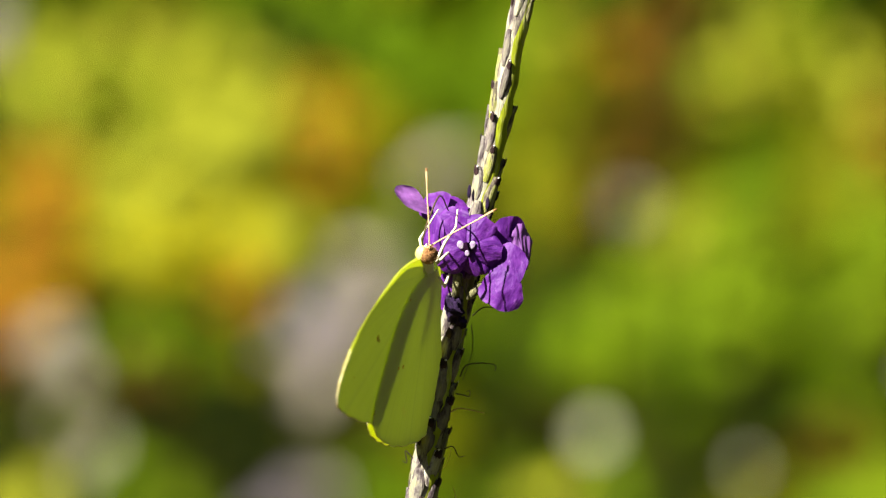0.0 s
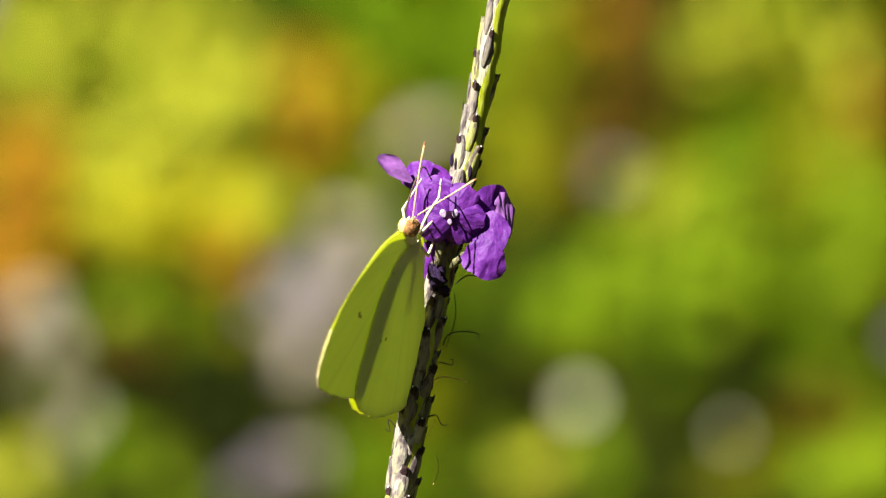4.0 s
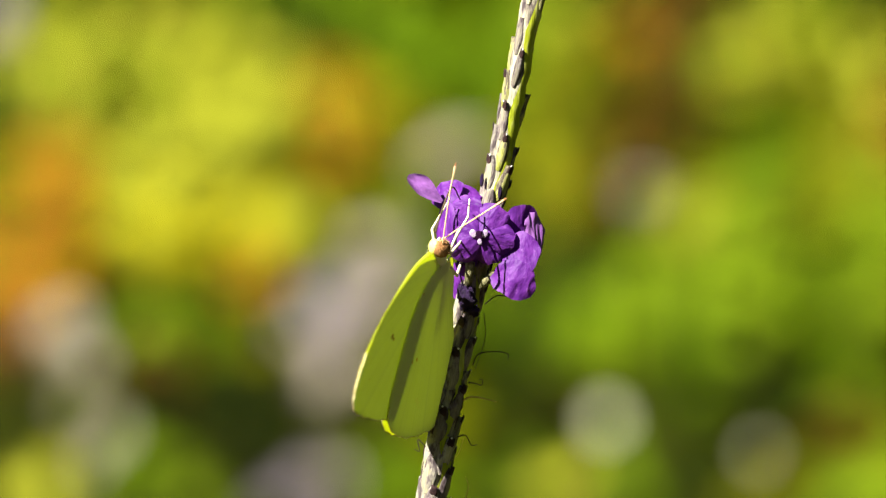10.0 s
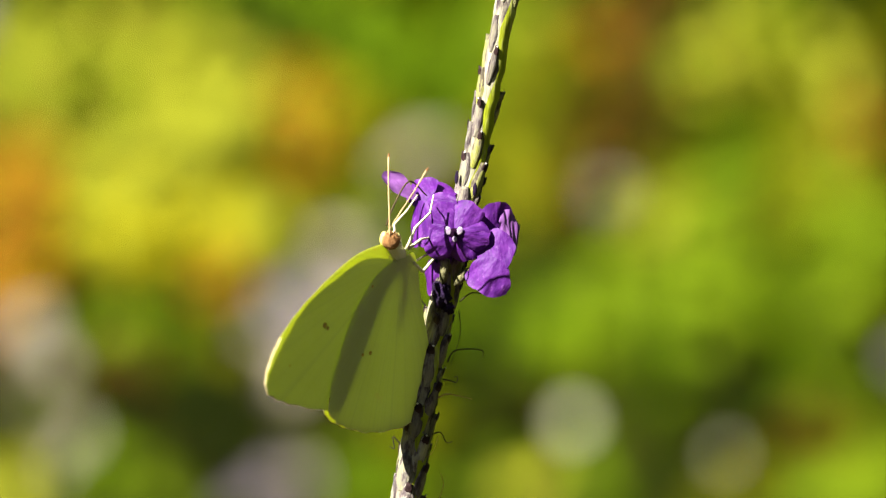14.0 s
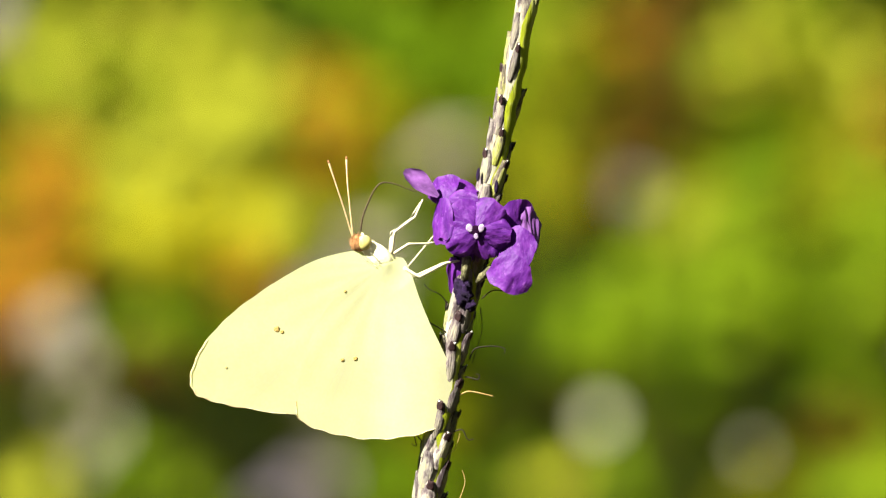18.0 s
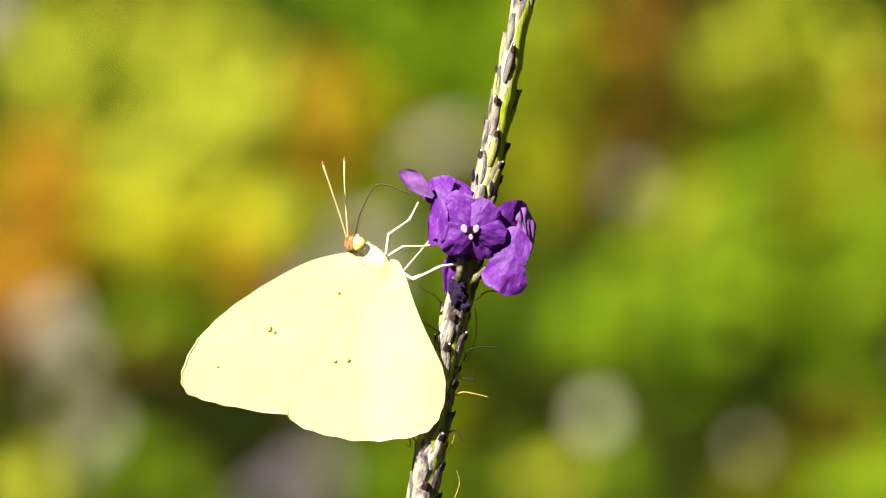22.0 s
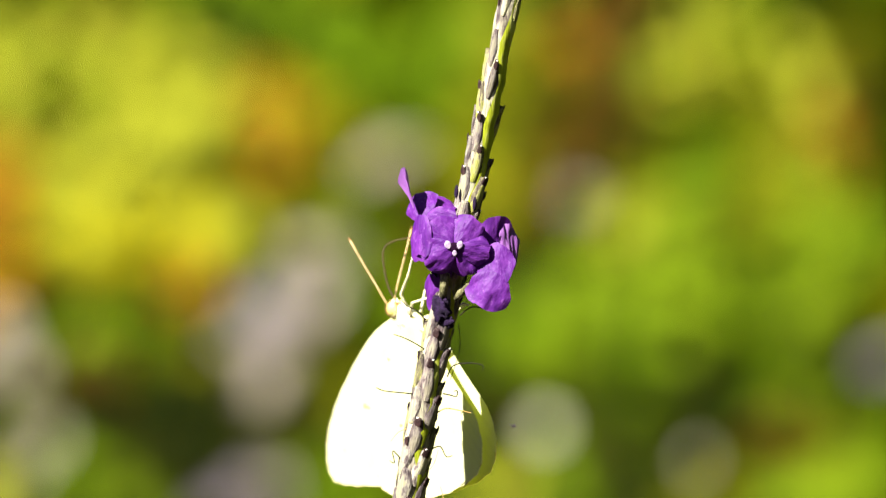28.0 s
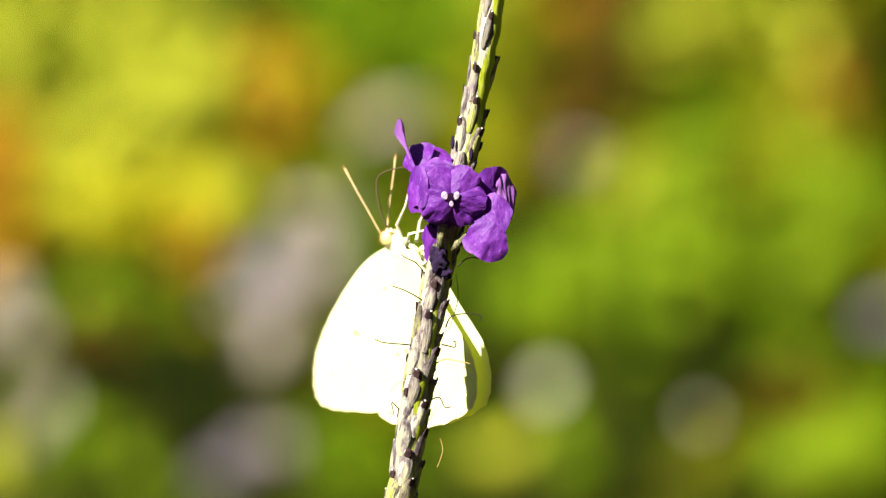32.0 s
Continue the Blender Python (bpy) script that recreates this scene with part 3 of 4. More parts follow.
# ---- the butterfly: x towards its legs, z towards its head, wings folded towards -x ----
bug = root("butterfly", mm(0.7, -12, -1.3), "pale yellow sulphur butterfly clinging to a violet flower", "butterfly")

FORE = [(0.6, 1.5), (-2.4, 2.1), (-6.7, 1.5), (-10.8, 0.2), (-15.6, -2.5), (-20.4, -5.8), (-23.6, -8.6), (-26.1, -11.6), (-27.7, -15.0), (-28.0, -17.2),
        (-27.0, -19.0), (-24.1, -20.0), (-20.0, -20.8), (-12.6, -21.7), (-9.5, -21.5), (-6.2, -14.0), (-2.0, -4.3), (1.6, -0.6)]
HIND = [(0.4, 0.4), (-3.0, -0.8), (-6.5, -3.5), (-9.6, -8.0), (-11.6, -13.0), (-12.8, -18.0), (-12.4, -21.9), (-10.0, -23.5), (-6.6, -24.4), (-2.5, -25.0), (1.7, -24.8),
        (5.8, -24.0), (8.0, -22.8), (9.2, -20.7), (9.8, -17.8), (9.4, -14.6), (8.3, -12.2), (6.2, -8.1), (4.6, -4.4), (3.5, -1.4), (2.2, 1.0)]


def wing(name, outline, side, y0, veins, hind):
    """A thin cambered wing on the hinge at the origin; side: -1 right, 1 left."""
    centre = Vector((-1.2, -2.2, 0)) if hind else Vector((-2.2, -1.0, 0))
    edge = spline([(x, z, 0) for x, z in outline], 132, closed=True)
    for i, e in enumerate(edge):
        if (e - Vector((0, 0, 0))).length > 17:
            e += (e - centre).normalized() * 0.10 * math.sin(i * 1.05)

    def bulge(p):
        r = p.length
        a = math.atan2(p.y, p.x)
        y = y0 + (0.0011 if hind else 0.0007) * math.cos(a * veins) * min(r, 12) + 0.16 * noise.noise(Vector((p.x * 0.11, p.y * 0.11, 2.0 + hind)))
        y += 0.75 * math.exp(-r / 3.4)
        if hind:
            f = min(max((p.x + 3) / 11, 0), 1)
            y += 1.1 * f * f * (3 - 2 * f) * min(1, r / 4)
        return y

    rows = []
    for i in range(1, 19):
        f = (i / 18) ** 0.85
        rows.append([Vector((q.x, side * bulge(q), q.y)) * MM for q in (centre + (e - centre) * f for e in edge)])
    bm = sheet(rows, closed=True)
    c = bm.verts.new(Vector((centre.x, side * bulge(centre), centre.y)) * MM)
    bm.verts.ensure_lookup_table()
    for k in range(132):
        bm.faces.new((bm.verts[(k + 1) % 132], bm.verts[k], c))
    w = part(name, bm, WING, bug, "pale yellow wing with small rust spots")
    rr = [p + Vector((0, side * 0.02, 0)) * MM for p, e in zip(rows[-1], edge) if (e.x > -13.0 and e.y < -19.5 if hind else e.x < -25.5 or (e.x < -12.6 and e.y < -18))]
    part("wing_margin", tube(rr, [0.055 * MM] * len(rr), 5), WING_EDGE, w, "thin brownish wing edge")
    spots = ((-4.3, -13.5, 0.34), (-6.2, -13.7, 0.30), (-6.0, -3.9, 0.22)) if hind else ((-15.8, -9.4, 0.46), (-15.0, -9.8, 0.30), (-23.0, -15.0, 0.14))
    for x, z, q in spots:
        p = Vector((x, side * (bulge(Vector((x, z, 0))) + 0.05), z))
        part("spot", blob((q * MM, 0.03 * MM, q * 0.9 * MM), 0.3, 2, x, 6, 9), SPOT, w, "rust-brown wing spot", Matrix.Translation(p * MM))
    return w


fore_r = wing("forewing", FORE, -1, 0.18, 26, False)
hind_r = wing("hindwing", HIND, -1, 0.42, 22, True)
fore_l = wing("forewing", FORE, 1, 0.18, 26, False)
hind_l = wing("hindwing", HIND, 1, 0.42, 22, True)

# body
body_turn = Matrix.Rotation(radians(-38), 4, "Y")
bm = tube(spline([Vector(p) * MM for p in ((1.5, 0, -3.0), (0.6, 0, -0.9), (-0.7, 0, 0.5), (-2.0, 0, 1.7), (-3.3, 0, 2.6))], 18),
          [MM * r for r in (0.5, 0.8, 1.05, 1.25, 1.4, 1.5, 1.57, 1.62, 1.64, 1.64, 1.62, 1.58, 1.53, 1.47, 1.4, 1.32, 1.2, 0.9)], 16)
for v in bm.verts:
    v.co.y *= 0.60 - 0.45 * min(1.0, max(0.0, (-v.co.z / MM + 0.5) / 1.8))
    v.co *= 1 + 0.05 * noise.noise(v.co * 900)
thorax = part("thorax", bm, FUR, bug, "furry pale yellow thorax")
part("abdomen", tube(spline([Vector(p) * MM for p in ((1.2, 0, -1.6), (1.6, 0, -4.6), (1.7, 0, -8.0), (1.5, 0, -10.8))], 14),
                     [MM * 0.72 * math.sin(math.pi * (0.25 + 0.72 * k / 13)) ** 0.6 + 0.05 * MM * (k % 2) for k in range(14)], 12), FUR, bug, "pale ringed abdomen")
part("neck", blob((1.50 * MM, 1.12 * MM, 2.6 * MM), 0.10, 2.0, 5.0, 12, 16), FUR, bug, "pale furry neck", Matrix.Translation(Vector((-0.75, 0, 0.95)) * MM) @ Matrix.Rotation(radians(-48), 4, "Y"))
head = part("head", blob((1.25 * MM, 1.35 * MM, 1.3 * MM), 0.12, 3.0, 2.0, 10, 14), RUST_FUR, bug, "rust-tinged furry head", Matrix.Translation(Vector((-4.0, 0, 3.0)) * MM))
for s in (-1, 1):
    part("eye", blob((1.08 * MM, 0.6 * MM, 1.08 * MM), 0.0, 1, 0, 12, 16), EYE, head, "pale olive compound eye", Matrix.Translation(Vector((0.62, s * 0.92, 0.10)) * MM))
for s in (-1, 1):
    part("palp", tube([Vector(p) * MM for p in ((0.3, s * 0.3, 0.5), (0.5, s * 0.35, 1.1), (0.5, s * 0.3, 1.5))], [0.4 * MM, 0.28 * MM, 0.06 * MM], 8), FUR, head, "short pale furry palp")
rng = random.Random(3)
tuft = bmesh.new()
for k in range(160):                       # hairs on collar and chest
    a, b = rng.uniform(0, 2 * math.pi), rng.uniform(-1, 1)
    d = Vector((math.cos(a) * math.sqrt(1 - b * b), math.sin(a) * math.sqrt(1 - b * b), b))
    p = body_turn @ Vector((d.x * 1.9, d.y * 1.25, d.z * 3.1)) + Vector((0.3, 0, -0.2))
    if p.x < 2.1 or abs(p.y) > 0.6:
        continue
    e = p + (body_turn @ d) * rng.uniform(0.4, 0.8) + Vector((0.2, 0, -0.35))
    tube([p * MM, (p * 0.5 + e * 0.5 + d * 0.06) * MM, e * MM], [0.05 * MM, 0.04 * MM, 0.01 * MM], 3, tuft, caps=False)
part("hair", tuft, FUR, thorax, "long pale hairs", thorax.matrix_basis.inverted())

crest = bmesh.new()
for k in range(150):                       # rust tuft on the brow, grey-white collar behind it
    d = Vector((rng.gauss(-0.35, 0.6), rng.gauss(0, 0.7), rng.gauss(0.15, 0.6))).normalized()
    p = Vector((d.x * 1.15, d.y * 1.2, d.z * 1.2))
    e = p + d * rng.uniform(0.15, 0.42) + Vector((-0.05, 0, 0.12))
    tube([p * MM, (p * 0.5 + e * 0.5) * MM, e * MM], [0.06 * MM, 0.045 * MM, 0.01 * MM], 3, crest, caps=False)
part("hair", crest, RUST_FUR, head, "rust brow hairs")
fur = bmesh.new()
for k in range(130):                       # short fur that lies back along neck and thorax
    f, a = rng.uniform(0.45, 1), rng.uniform(0, 2 * math.pi)
    c = Vector((0.9, 0, -1.2)).lerp(Vector((-3.2, 0, 2.5)), f)
    side_way, out_way = Vector((0, 1, 0)), Vector((0.66, 0, 0.75))
    p = c + (out_way * math.cos(a) + side_way * math.sin(a) * 0.82) * 1.52
    d = (p - c).normalized()
    e = p + d * rng.uniform(0.0, 0.12) + Vector((0.45, 0, -0.4)) * rng.uniform(0.7, 1.3)
    tube([p * MM, (p * 0.5 + e * 0.5 + d * 0.08) * MM, e * MM], [0.035 * MM, 0.03 * MM, 0.01 * MM], 3, fur, caps=False)
part("collar", fur, COLLAR, bug, "pale furry collar tinged with rust")


def leg(points, r=0.17):
    p = [Vector(q) for q in points]
    fine = []
    for a, b in zip(p, p[1:]):
        fine += [a + (b - a) * k / 5 for k in range(5)]
    fine.append(p[-1])
    rad = [r * 1.1 * MM * (1.25 - 0.75 * k / (len(fine) - 1)) * (1.15 if k % 5 == 0 else 1.0) for k in range(len(fine))]
    part("leg", tube([q * MM for q in fine], rad, 7), LEG, bug, "thin cream-white jointed leg")


leg([(0.6, -1.0, 1.6), (0.8, -1.8, 4.7), (3.7, -2.0, 6.9), (4.9, -1.4, 9.4)], 0.19)
leg([(0.9, -1.1, 1.6), (2.9, -1.6, 3.0), (6.0, -0.8, 3.1), (8.4, 0.2, 3.6)])
leg([(2.4, -1.0, -0.4), (4.6, -1.5, -1.7), (8.6, -0.6, 0.3), (12.6, 0.4, 1.0), (13.4, 0.6, 0.5)], 0.2)
leg([(0.8, 1.0, 1.6), (1.2, 2.2, 4.5), (3.9, 2.2, 6.5), (5.2, 1.6, 8.9)])
leg([(1.4, 1.0, 0.8), (3.6, 2.4, -0.6), (7.9, 1.8, 4.9)], 0.13)
leg([(2.2, 1.0, -0.4), (4.5, 1.8, -1.75), (8.4, 1.2, 0.15), (12.0, 1.4, 0.85)], 0.15)

FEEL_AT = (Vector((-5.0, -0.4, 3.7)), Vector((-4.8, 0.4, 3.8)))
feelers = []
for k in (0, 1):
    pts = spline([(0, 0, 0), (0.1, 0.05, 4.0), (0.05, 0, 8.0), (-0.2, 0, 11.6)], 16)
    f = part("antenna", tube([p * MM for p in pts], [MM * (0.10 if i < 12 else 0.10 + 0.02 * (i - 11)) for i in range(15)] + [0.12 * MM], 7), FEELER, bug,
             "thin rust-brown clubbed antenna")
    part("antenna_club", blob((0.17 * MM, 0.17 * MM, 0.38 * MM), 0.05, 1, 0, 8, 8), RUST_FUR, f, "orange antenna tip", Matrix.Translation(Vector((-0.18, 0, 11.4)) * MM))
    feelers.append(f)
TONGUE_AT = Vector((-3.8, 0, 4.7))
tongue = part("proboscis", tube([p * MM for p in spline([(0, 0, 0), (0.25, 0, 1.9), (0.9, 0, 3.8), (1.9, 0, 6.0), (3.0, 0, 7.0), (4.7, 0, 6.9), (6.6, 0, 6.2), (7.9, 0, 5.8)], 28)],
                                [MM * (0.15 - 0.055 * k / 27) for k in range(28)], 7), TONGUE, bug, "long thin dark proboscis")

# a gnat on the wing
gnat = root("gnat", mm(-5.0, -2.6, -60), "tiny dark gnat that flies up from the stem", "gnat")
part("body", blob((0.16 * MM, 0.40 * MM, 0.15 * MM), 0.1, 2, 1, 8, 10), PIT, gnat, "dark slender body")
part("head", blob((0.13 * MM, 0.12 * MM, 0.12 * MM), 0.05, 1, 0, 6, 8), PIT, gnat, m=Matrix.Translation((0, -0.46 * MM, -0.03 * MM)))
for s in (-1, 1):
    part("wing", sheet([[Vector((s * (0.10 + 0.85 * u), 0.05 + 0.30 * u + w * 0.16 * math.sin(math.pi * (0.15 + 0.8 * u)), 0.14 + 0.18 * u)) * MM for w in (-1, 0, 1)] for u in (0, 0.25, 0.5, 0.75, 1)]),
         WITHERED, gnat, "dusky narrow wing")
    for q in (-0.2, 0.0, 0.2):
        part("leg", tube([Vector(c) * MM for c in ((s * 0.08, q, -0.1), (s * 0.3, q * 1.6, -0.12), (s * 0.4, q * 2.0, -0.5))], 0.022 * MM, 5), PIT, gnat)


# ---- the garden behind: plants with their leaves, a bush wall at the back ----
SHARP = 784 / math.tan(radians(3.5))
FAR = 1.82                                # the plants stand about three metres behind the spike


def behind(px, py, dist):
    """A place dist metres from the viewer, by its bearing."""
    dist = dist * FAR
    return Vector(((px - 784) / SHARP * dist, dist - 1.04, 0.80 - (py - 441) / SHARP * dist))


def leaf_cloud(name, centre, radii, count, length, mat, parent, seed, facing=0.55, width=0.42, label=""):
    """Many leaves round a centre, each a folded, curved blade; one mesh."""
    r = np.random.RandomState(seed)
    verts, faces = [], []
    sunward = np.array(to_sun) * 0.7 + np.array((0, -0.6, 0.15))
    for k in range(count):
        d = r.normal(size=3)
        d *= r.uniform(0.1, 1.0) ** 0.5 / np.linalg.norm(d)
        c = np.array(centre) + d * np.array(radii)
        nrm = sunward * facing + r.normal(size=3) * (1 - facing) * 0.8
        nrm /= np.linalg.norm(nrm)
        along = np.cross(nrm, r.normal(size=3))
        along /= np.linalg.norm(along)
        across = np.cross(nrm, along)
        s = length * r.uniform(0.6, 1.25)
        w = s * width * r.uniform(0.8, 1.2)
        curl = r.uniform(-0.15, 0.3) * s
        b = len(verts)
        for v, half in ((-0.5, 0.05), (-0.2, 0.42), (0.12, 0.5), (0.36, 0.3), (0.52, 0.02)):
            mid = c + along * v * s - nrm * curl * (v * v) * 2
            verts.extend((tuple(mid - across * half * w + nrm * half * w * 0.25), tuple(mid), tuple(mid + across * half * w + nrm * half * w * 0.25)))
        for q in range(4):
            o = b + 3 * q
            faces.append((o, o + 1, o + 4, o + 3))
            faces.append((o + 1, o + 2, o + 5, o + 4))
    me = bpy.data.meshes.new(name)
    me.from_pydata(verts, [], faces)
    me.materials.append(mat)
    me.shade_smooth()
    ob = link_mesh(name, me, parent)
    return tagged(ob, label)


plant_seed = [40]


def plant(name, label, px, py, dist, wide, high, mat, density, length, leaf_width=0.5):
    """A plant whose crown shows round one bearing: a stalk from the soil, side shoots and leaves."""
    plant_seed[0] += 1
    rr = random.Random(plant_seed[0])
    c = behind(px, py, dist)
    scale, length = dist * FAR / SHARP, length * FAR
    count = max(3, round(density * 4.2 * wide * high * scale * scale / (length * length * leaf_width)))
    foot = Vector((c.x + rr.uniform(-0.06, 0.06), c.y + rr.uniform(0.12, 0.30), 0))
    p = root(name, foot, label, "plant", "garden plants")
    top = c - foot
    pts = spline([(0, 0, -0.02), top * 0.45 + Vector((rr.uniform(-0.02, 0.02), 0.02, 0)), top * 0.85 + Vector((0, 0.06, 0)), top + Vector((0, 0.05, 0))], 14)
    part("stalk", tube(pts, [0.0024 - 0.0014 * k / 13 for k in range(14)], 7), STALK, p)
    for q in range(3):
        e = top + Vector((rr.uniform(-1, 1) * wide * scale, rr.uniform(-0.02, 0.02), rr.uniform(-0.6, 0.8) * high * scale))
        part("shoot", tube(spline([pts[9 + q], (pts[9 + q] + e) * 0.5 + Vector((0, 0, 0.006)), e], 7), [0.0011 - 0.0001 * k for k in range(7)], 6), STALK, p)
    leaf_cloud("foliage", top, (wide * scale, 0.035, high * scale), count, length, mat, p, plant_seed[0], 0.72, leaf_width)
    return p


def floret_plant(px, py, dist, size, mat=BLOOM, label="small white flower on a thin stalk"):
    """One small pale flower on a stalk."""
    plant_seed[0] += 1
    rr = random.Random(plant_seed[0])
    c = behind(px, py, dist)
    foot = Vector((c.x + rr.uniform(-0.05, 0.05), c.y + rr.uniform(0, 0.06), 0))
    size = size * FAR
    p = root("pale_flower", foot, label, "flower", "pale garden flowers")
    top = c - foot
    part("stalk", tube(spline([(0, 0, -0.02), top * 0.5 + Vector((0.01, 0.02, 0)), top + Vector((0, 0.004, -0.003))], 10), 0.0013, 6), STALK, p)
    m = facing(top, to_sun * 0.6 + Vector((0, -0.8, 0)))
    for k in range(5):
        a = radians(72 * k + rr.uniform(-6, 6))
        d, s = Vector((math.cos(a), math.sin(a), 0)), Vector((-math.sin(a), math.cos(a), 0))
        rows = []
        for v, w in ((0.1, 0.12), (0.45, 0.42), (0.8, 0.5), (1.0, 0.28)):
            rows.append([m @ ((d * v + s * w * u + Vector((0, 0, 0.15 * v * v - 0.1 * u * u * w))) * size * 0.5) for u in (-1, -0.5, 0, 0.5, 1)])
        part("petal", sheet(rows), mat, p)
    part("flower_centre", blob((size * 0.1, size * 0.1, size * 0.06)), LEAF_GOLD, p, "yellow flower centre", m)
    return p

# each bed: bearing across and down, half width and half height of the crown, distance, density
def bed(name, label, mat, length, spots):
    for px, py, wide, high, dist, density in spots:
        plant(name, label, px, py, dist + 0.16 * (441 - py) / 441, wide, high, mat, density, length)   # the bed rises to the back


bed("lime_plant", "yellow-green leafy garden plant in full sun", LEAF_LIME, 0.015, (
    (385, 140, 143, 104, 2.08, 2.12), (410, 240, 156, 78, 2.10, 2.40), (190, 60, 78, 117, 2.14, 0.28), (100, 90, 91, 104, 2.14, 0.08), (240, 270, 130, 91, 2.12, 0.48),
    (500, 320, 117, 104, 2.14, 2.40), (150, 200, 104, 104, 2.18, 0.85), (60, 850, 97, 78, 2.06, 0.70), (1040, 60, 91, 117, 2.12, 0.34), (1430, 50, 130, 91, 2.08, 0.70)))
bed("lime_plant", "yellow-green leafy garden plant in full sun", LEAF_LIME, 0.015, (
    (1240, 440, 98, 85, 2.10, 1.50), (1000, 850, 104, 65, 2.07, 0.08), (1500, 210, 117, 104, 2.12, 0.42), (1310, 100, 104, 117, 2.14, 0.08), (600, 330, 104, 91, 2.16, 1.36),
    (300, 330, 117, 78, 2.10, 1.82), (230, 460, 91, 78, 2.12, 1.82), (-60, 120, 78, 156, 2.10, 0.58), (500, 190, 91, 91, 2.08, 2.80), (1400, 480, 117, 104, 2.14, 0.55), (555, 395, 78, 65, 2.04, 0.9)))
bed("golden_plant", "golden-yellow leafy garden plant in full sun", LEAF_GOLD, 0.015, (
    (190, 350, 104, 104, 2.10, 0.20), (330, 410, 117, 91, 2.09, 0.73), (160, 460, 91, 91, 2.10, 3.36), (470, 410, 91, 78, 2.12, 2.40), (640, 200, 78, 91, 2.08, 0.9), (30, 290, 52, 78, 2.12, 0.16)))
bed("rust_plant", "rust-orange leafy garden plant", LEAF_RUST, 0.014, (
    (105, 285, 54, 71, 2.07, 2.40), (95, 400, 65, 78, 2.06, 2.40), (40, 480, 78, 78, 2.06, 2.40), (580, 155, 78, 52, 2.06, 0.84), (410, 470, 78, 58, 2.05, 0.32),
    (610, 240, 65, 52, 2.08, 0.22), (-50, 430, 65, 117, 2.08, 0.52), (1600, 230, 52, 65, 2.08, 0.23), (20, 560, 65, 52, 2.05, 0.44), (1120, 40, 52, 78, 2.06, 0.19), (1100, 340, 65, 52, 2.05, 2.40)))
bed("dry_plant", "dry brown leafy stalks", LEAF_BROWN, 0.015, (
    (10, 610, 65, 78, 2.04, 2.40), (1185, 90, 52, 117, 2.03, 2.40), (1165, 220, 57, 104, 2.03, 2.40), (1480, 775, 65, 52, 2.07, 2.40), (280, 680, 78, 78, 2.10, 2.40),
    (300, 40, 31, 65, 2.06, 1.43), (190, 150, 28, 78, 2.06, 0.08), (1620, 180, 65, 78, 2.08, 0.32), (-60, 600, 65, 78, 2.08, 0.65), (1210, 190, 52, 78, 2.03, 2.40)))
bed("lilac_plant", "grey-lilac flowering garden plant", LEAF_GREY, 0.011, (
    (115, 600, 54, 58, 2.05, 2.96), (130, 680, 52, 65, 2.04, 0.60), (185, 790, 58, 65, 2.04, 0.80), (660, 415, 60, 45, 2.02, 0.14), (800, 285, 62, 54, 2.04, 0.85), (705, 410, 55, 50, 2.06, 0.14),
    (635, 525, 80, 60, 2.05, 1.1), (560, 575, 62, 55, 2.04, 1.3), (600, 610, 52, 45, 2.06, 0.40), (590, 660, 60, 60, 2.04, 1.0), (600, 845, 50, 50, 2.05, 0.80), (1100, 345, 65, 39, 2.04, 2.40)))
# these crowns stand in the sun; their half shade is in the bloom colour
bed("lilac_plant", "violet-grey flowering garden plant, half shade painted into its blooms", LEAF_LILAC_SHADE, 0.011, (
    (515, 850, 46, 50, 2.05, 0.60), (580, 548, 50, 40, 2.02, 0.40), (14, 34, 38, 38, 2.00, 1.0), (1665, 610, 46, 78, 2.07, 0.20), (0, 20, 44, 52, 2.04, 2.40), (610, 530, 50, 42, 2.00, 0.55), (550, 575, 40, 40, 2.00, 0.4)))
bed("green_plant", "mid-green leafy garden plant", LEAF_MID, 0.015, (
    (680, 60, 130, 91, 2.12, 2.40), (770, 130, 91, 117, 2.12, 2.40), (470, 50, 91, 65, 2.08, 2.20), (230, 550, 117, 65, 2.14, 2.40), (350, 560, 78, 78, 2.14, 0.45),
    (1370, 330, 57, 117, 2.06, 2.29), (1110, 600, 104, 65, 2.08, 2.40), (1350, 600, 91, 78, 2.10, 2.40), (1220, 600, 104, 65, 2.08, 2.40), (960, 560, 91, 117, 2.14, 1.03)))
bed("green_plant", "mid-green leafy garden plant", LEAF_MID, 0.015, (
    (20, 210, 52, 91, 2.08, 0.68), (690, 830, 78, 78, 2.09, 2.40), (930, 130, 78, 169, 2.16, 2.00), (1430, 560, 117, 78, 2.12, 1.92), (1060, 480, 91, 78, 2.12, 1.44), (900, 560, 78, 104, 2.16, 0.91), (1650, 400, 78, 117, 2.12, 0.45),
    (250, 850, 65, 65, 2.07, 1.63), (1130, 850, 78, 65, 2.07, 1.35), (1290, 670, 78, 52, 2.09, 2.40), (1490, 690, 78, 52, 2.10, 1.44), (890, 840, 78, 78, 2.09, 0.72)))
bed("fresh_green_plant", "bright fresh-green leafy garden plant", LEAF_FRESH, 0.015, (
    (350, 845, 78, 65, 2.05, 0.45), (1240, 480, 104, 78, 2.06, 2.40), (1140, 520, 78, 65, 2.08, 1.50), (1070, 600, 65, 39, 2.07, 0.05), (1310, 540, 91, 78, 2.08, 2.40),
    (1550, 860, 91, 65, 2.05, 0.97), (1640, 840, 78, 78, 2.06, 0.45), (1310, 410, 78, 78, 2.08, 1.80), (1500, 460, 104, 78, 2.08, 1.60), (1560, 420, 78, 91, 2.10, 0.94), (1560, 540, 65, 52, 2.08, 1.29), (1180, 400, 65, 65, 2.10, 0.70)))
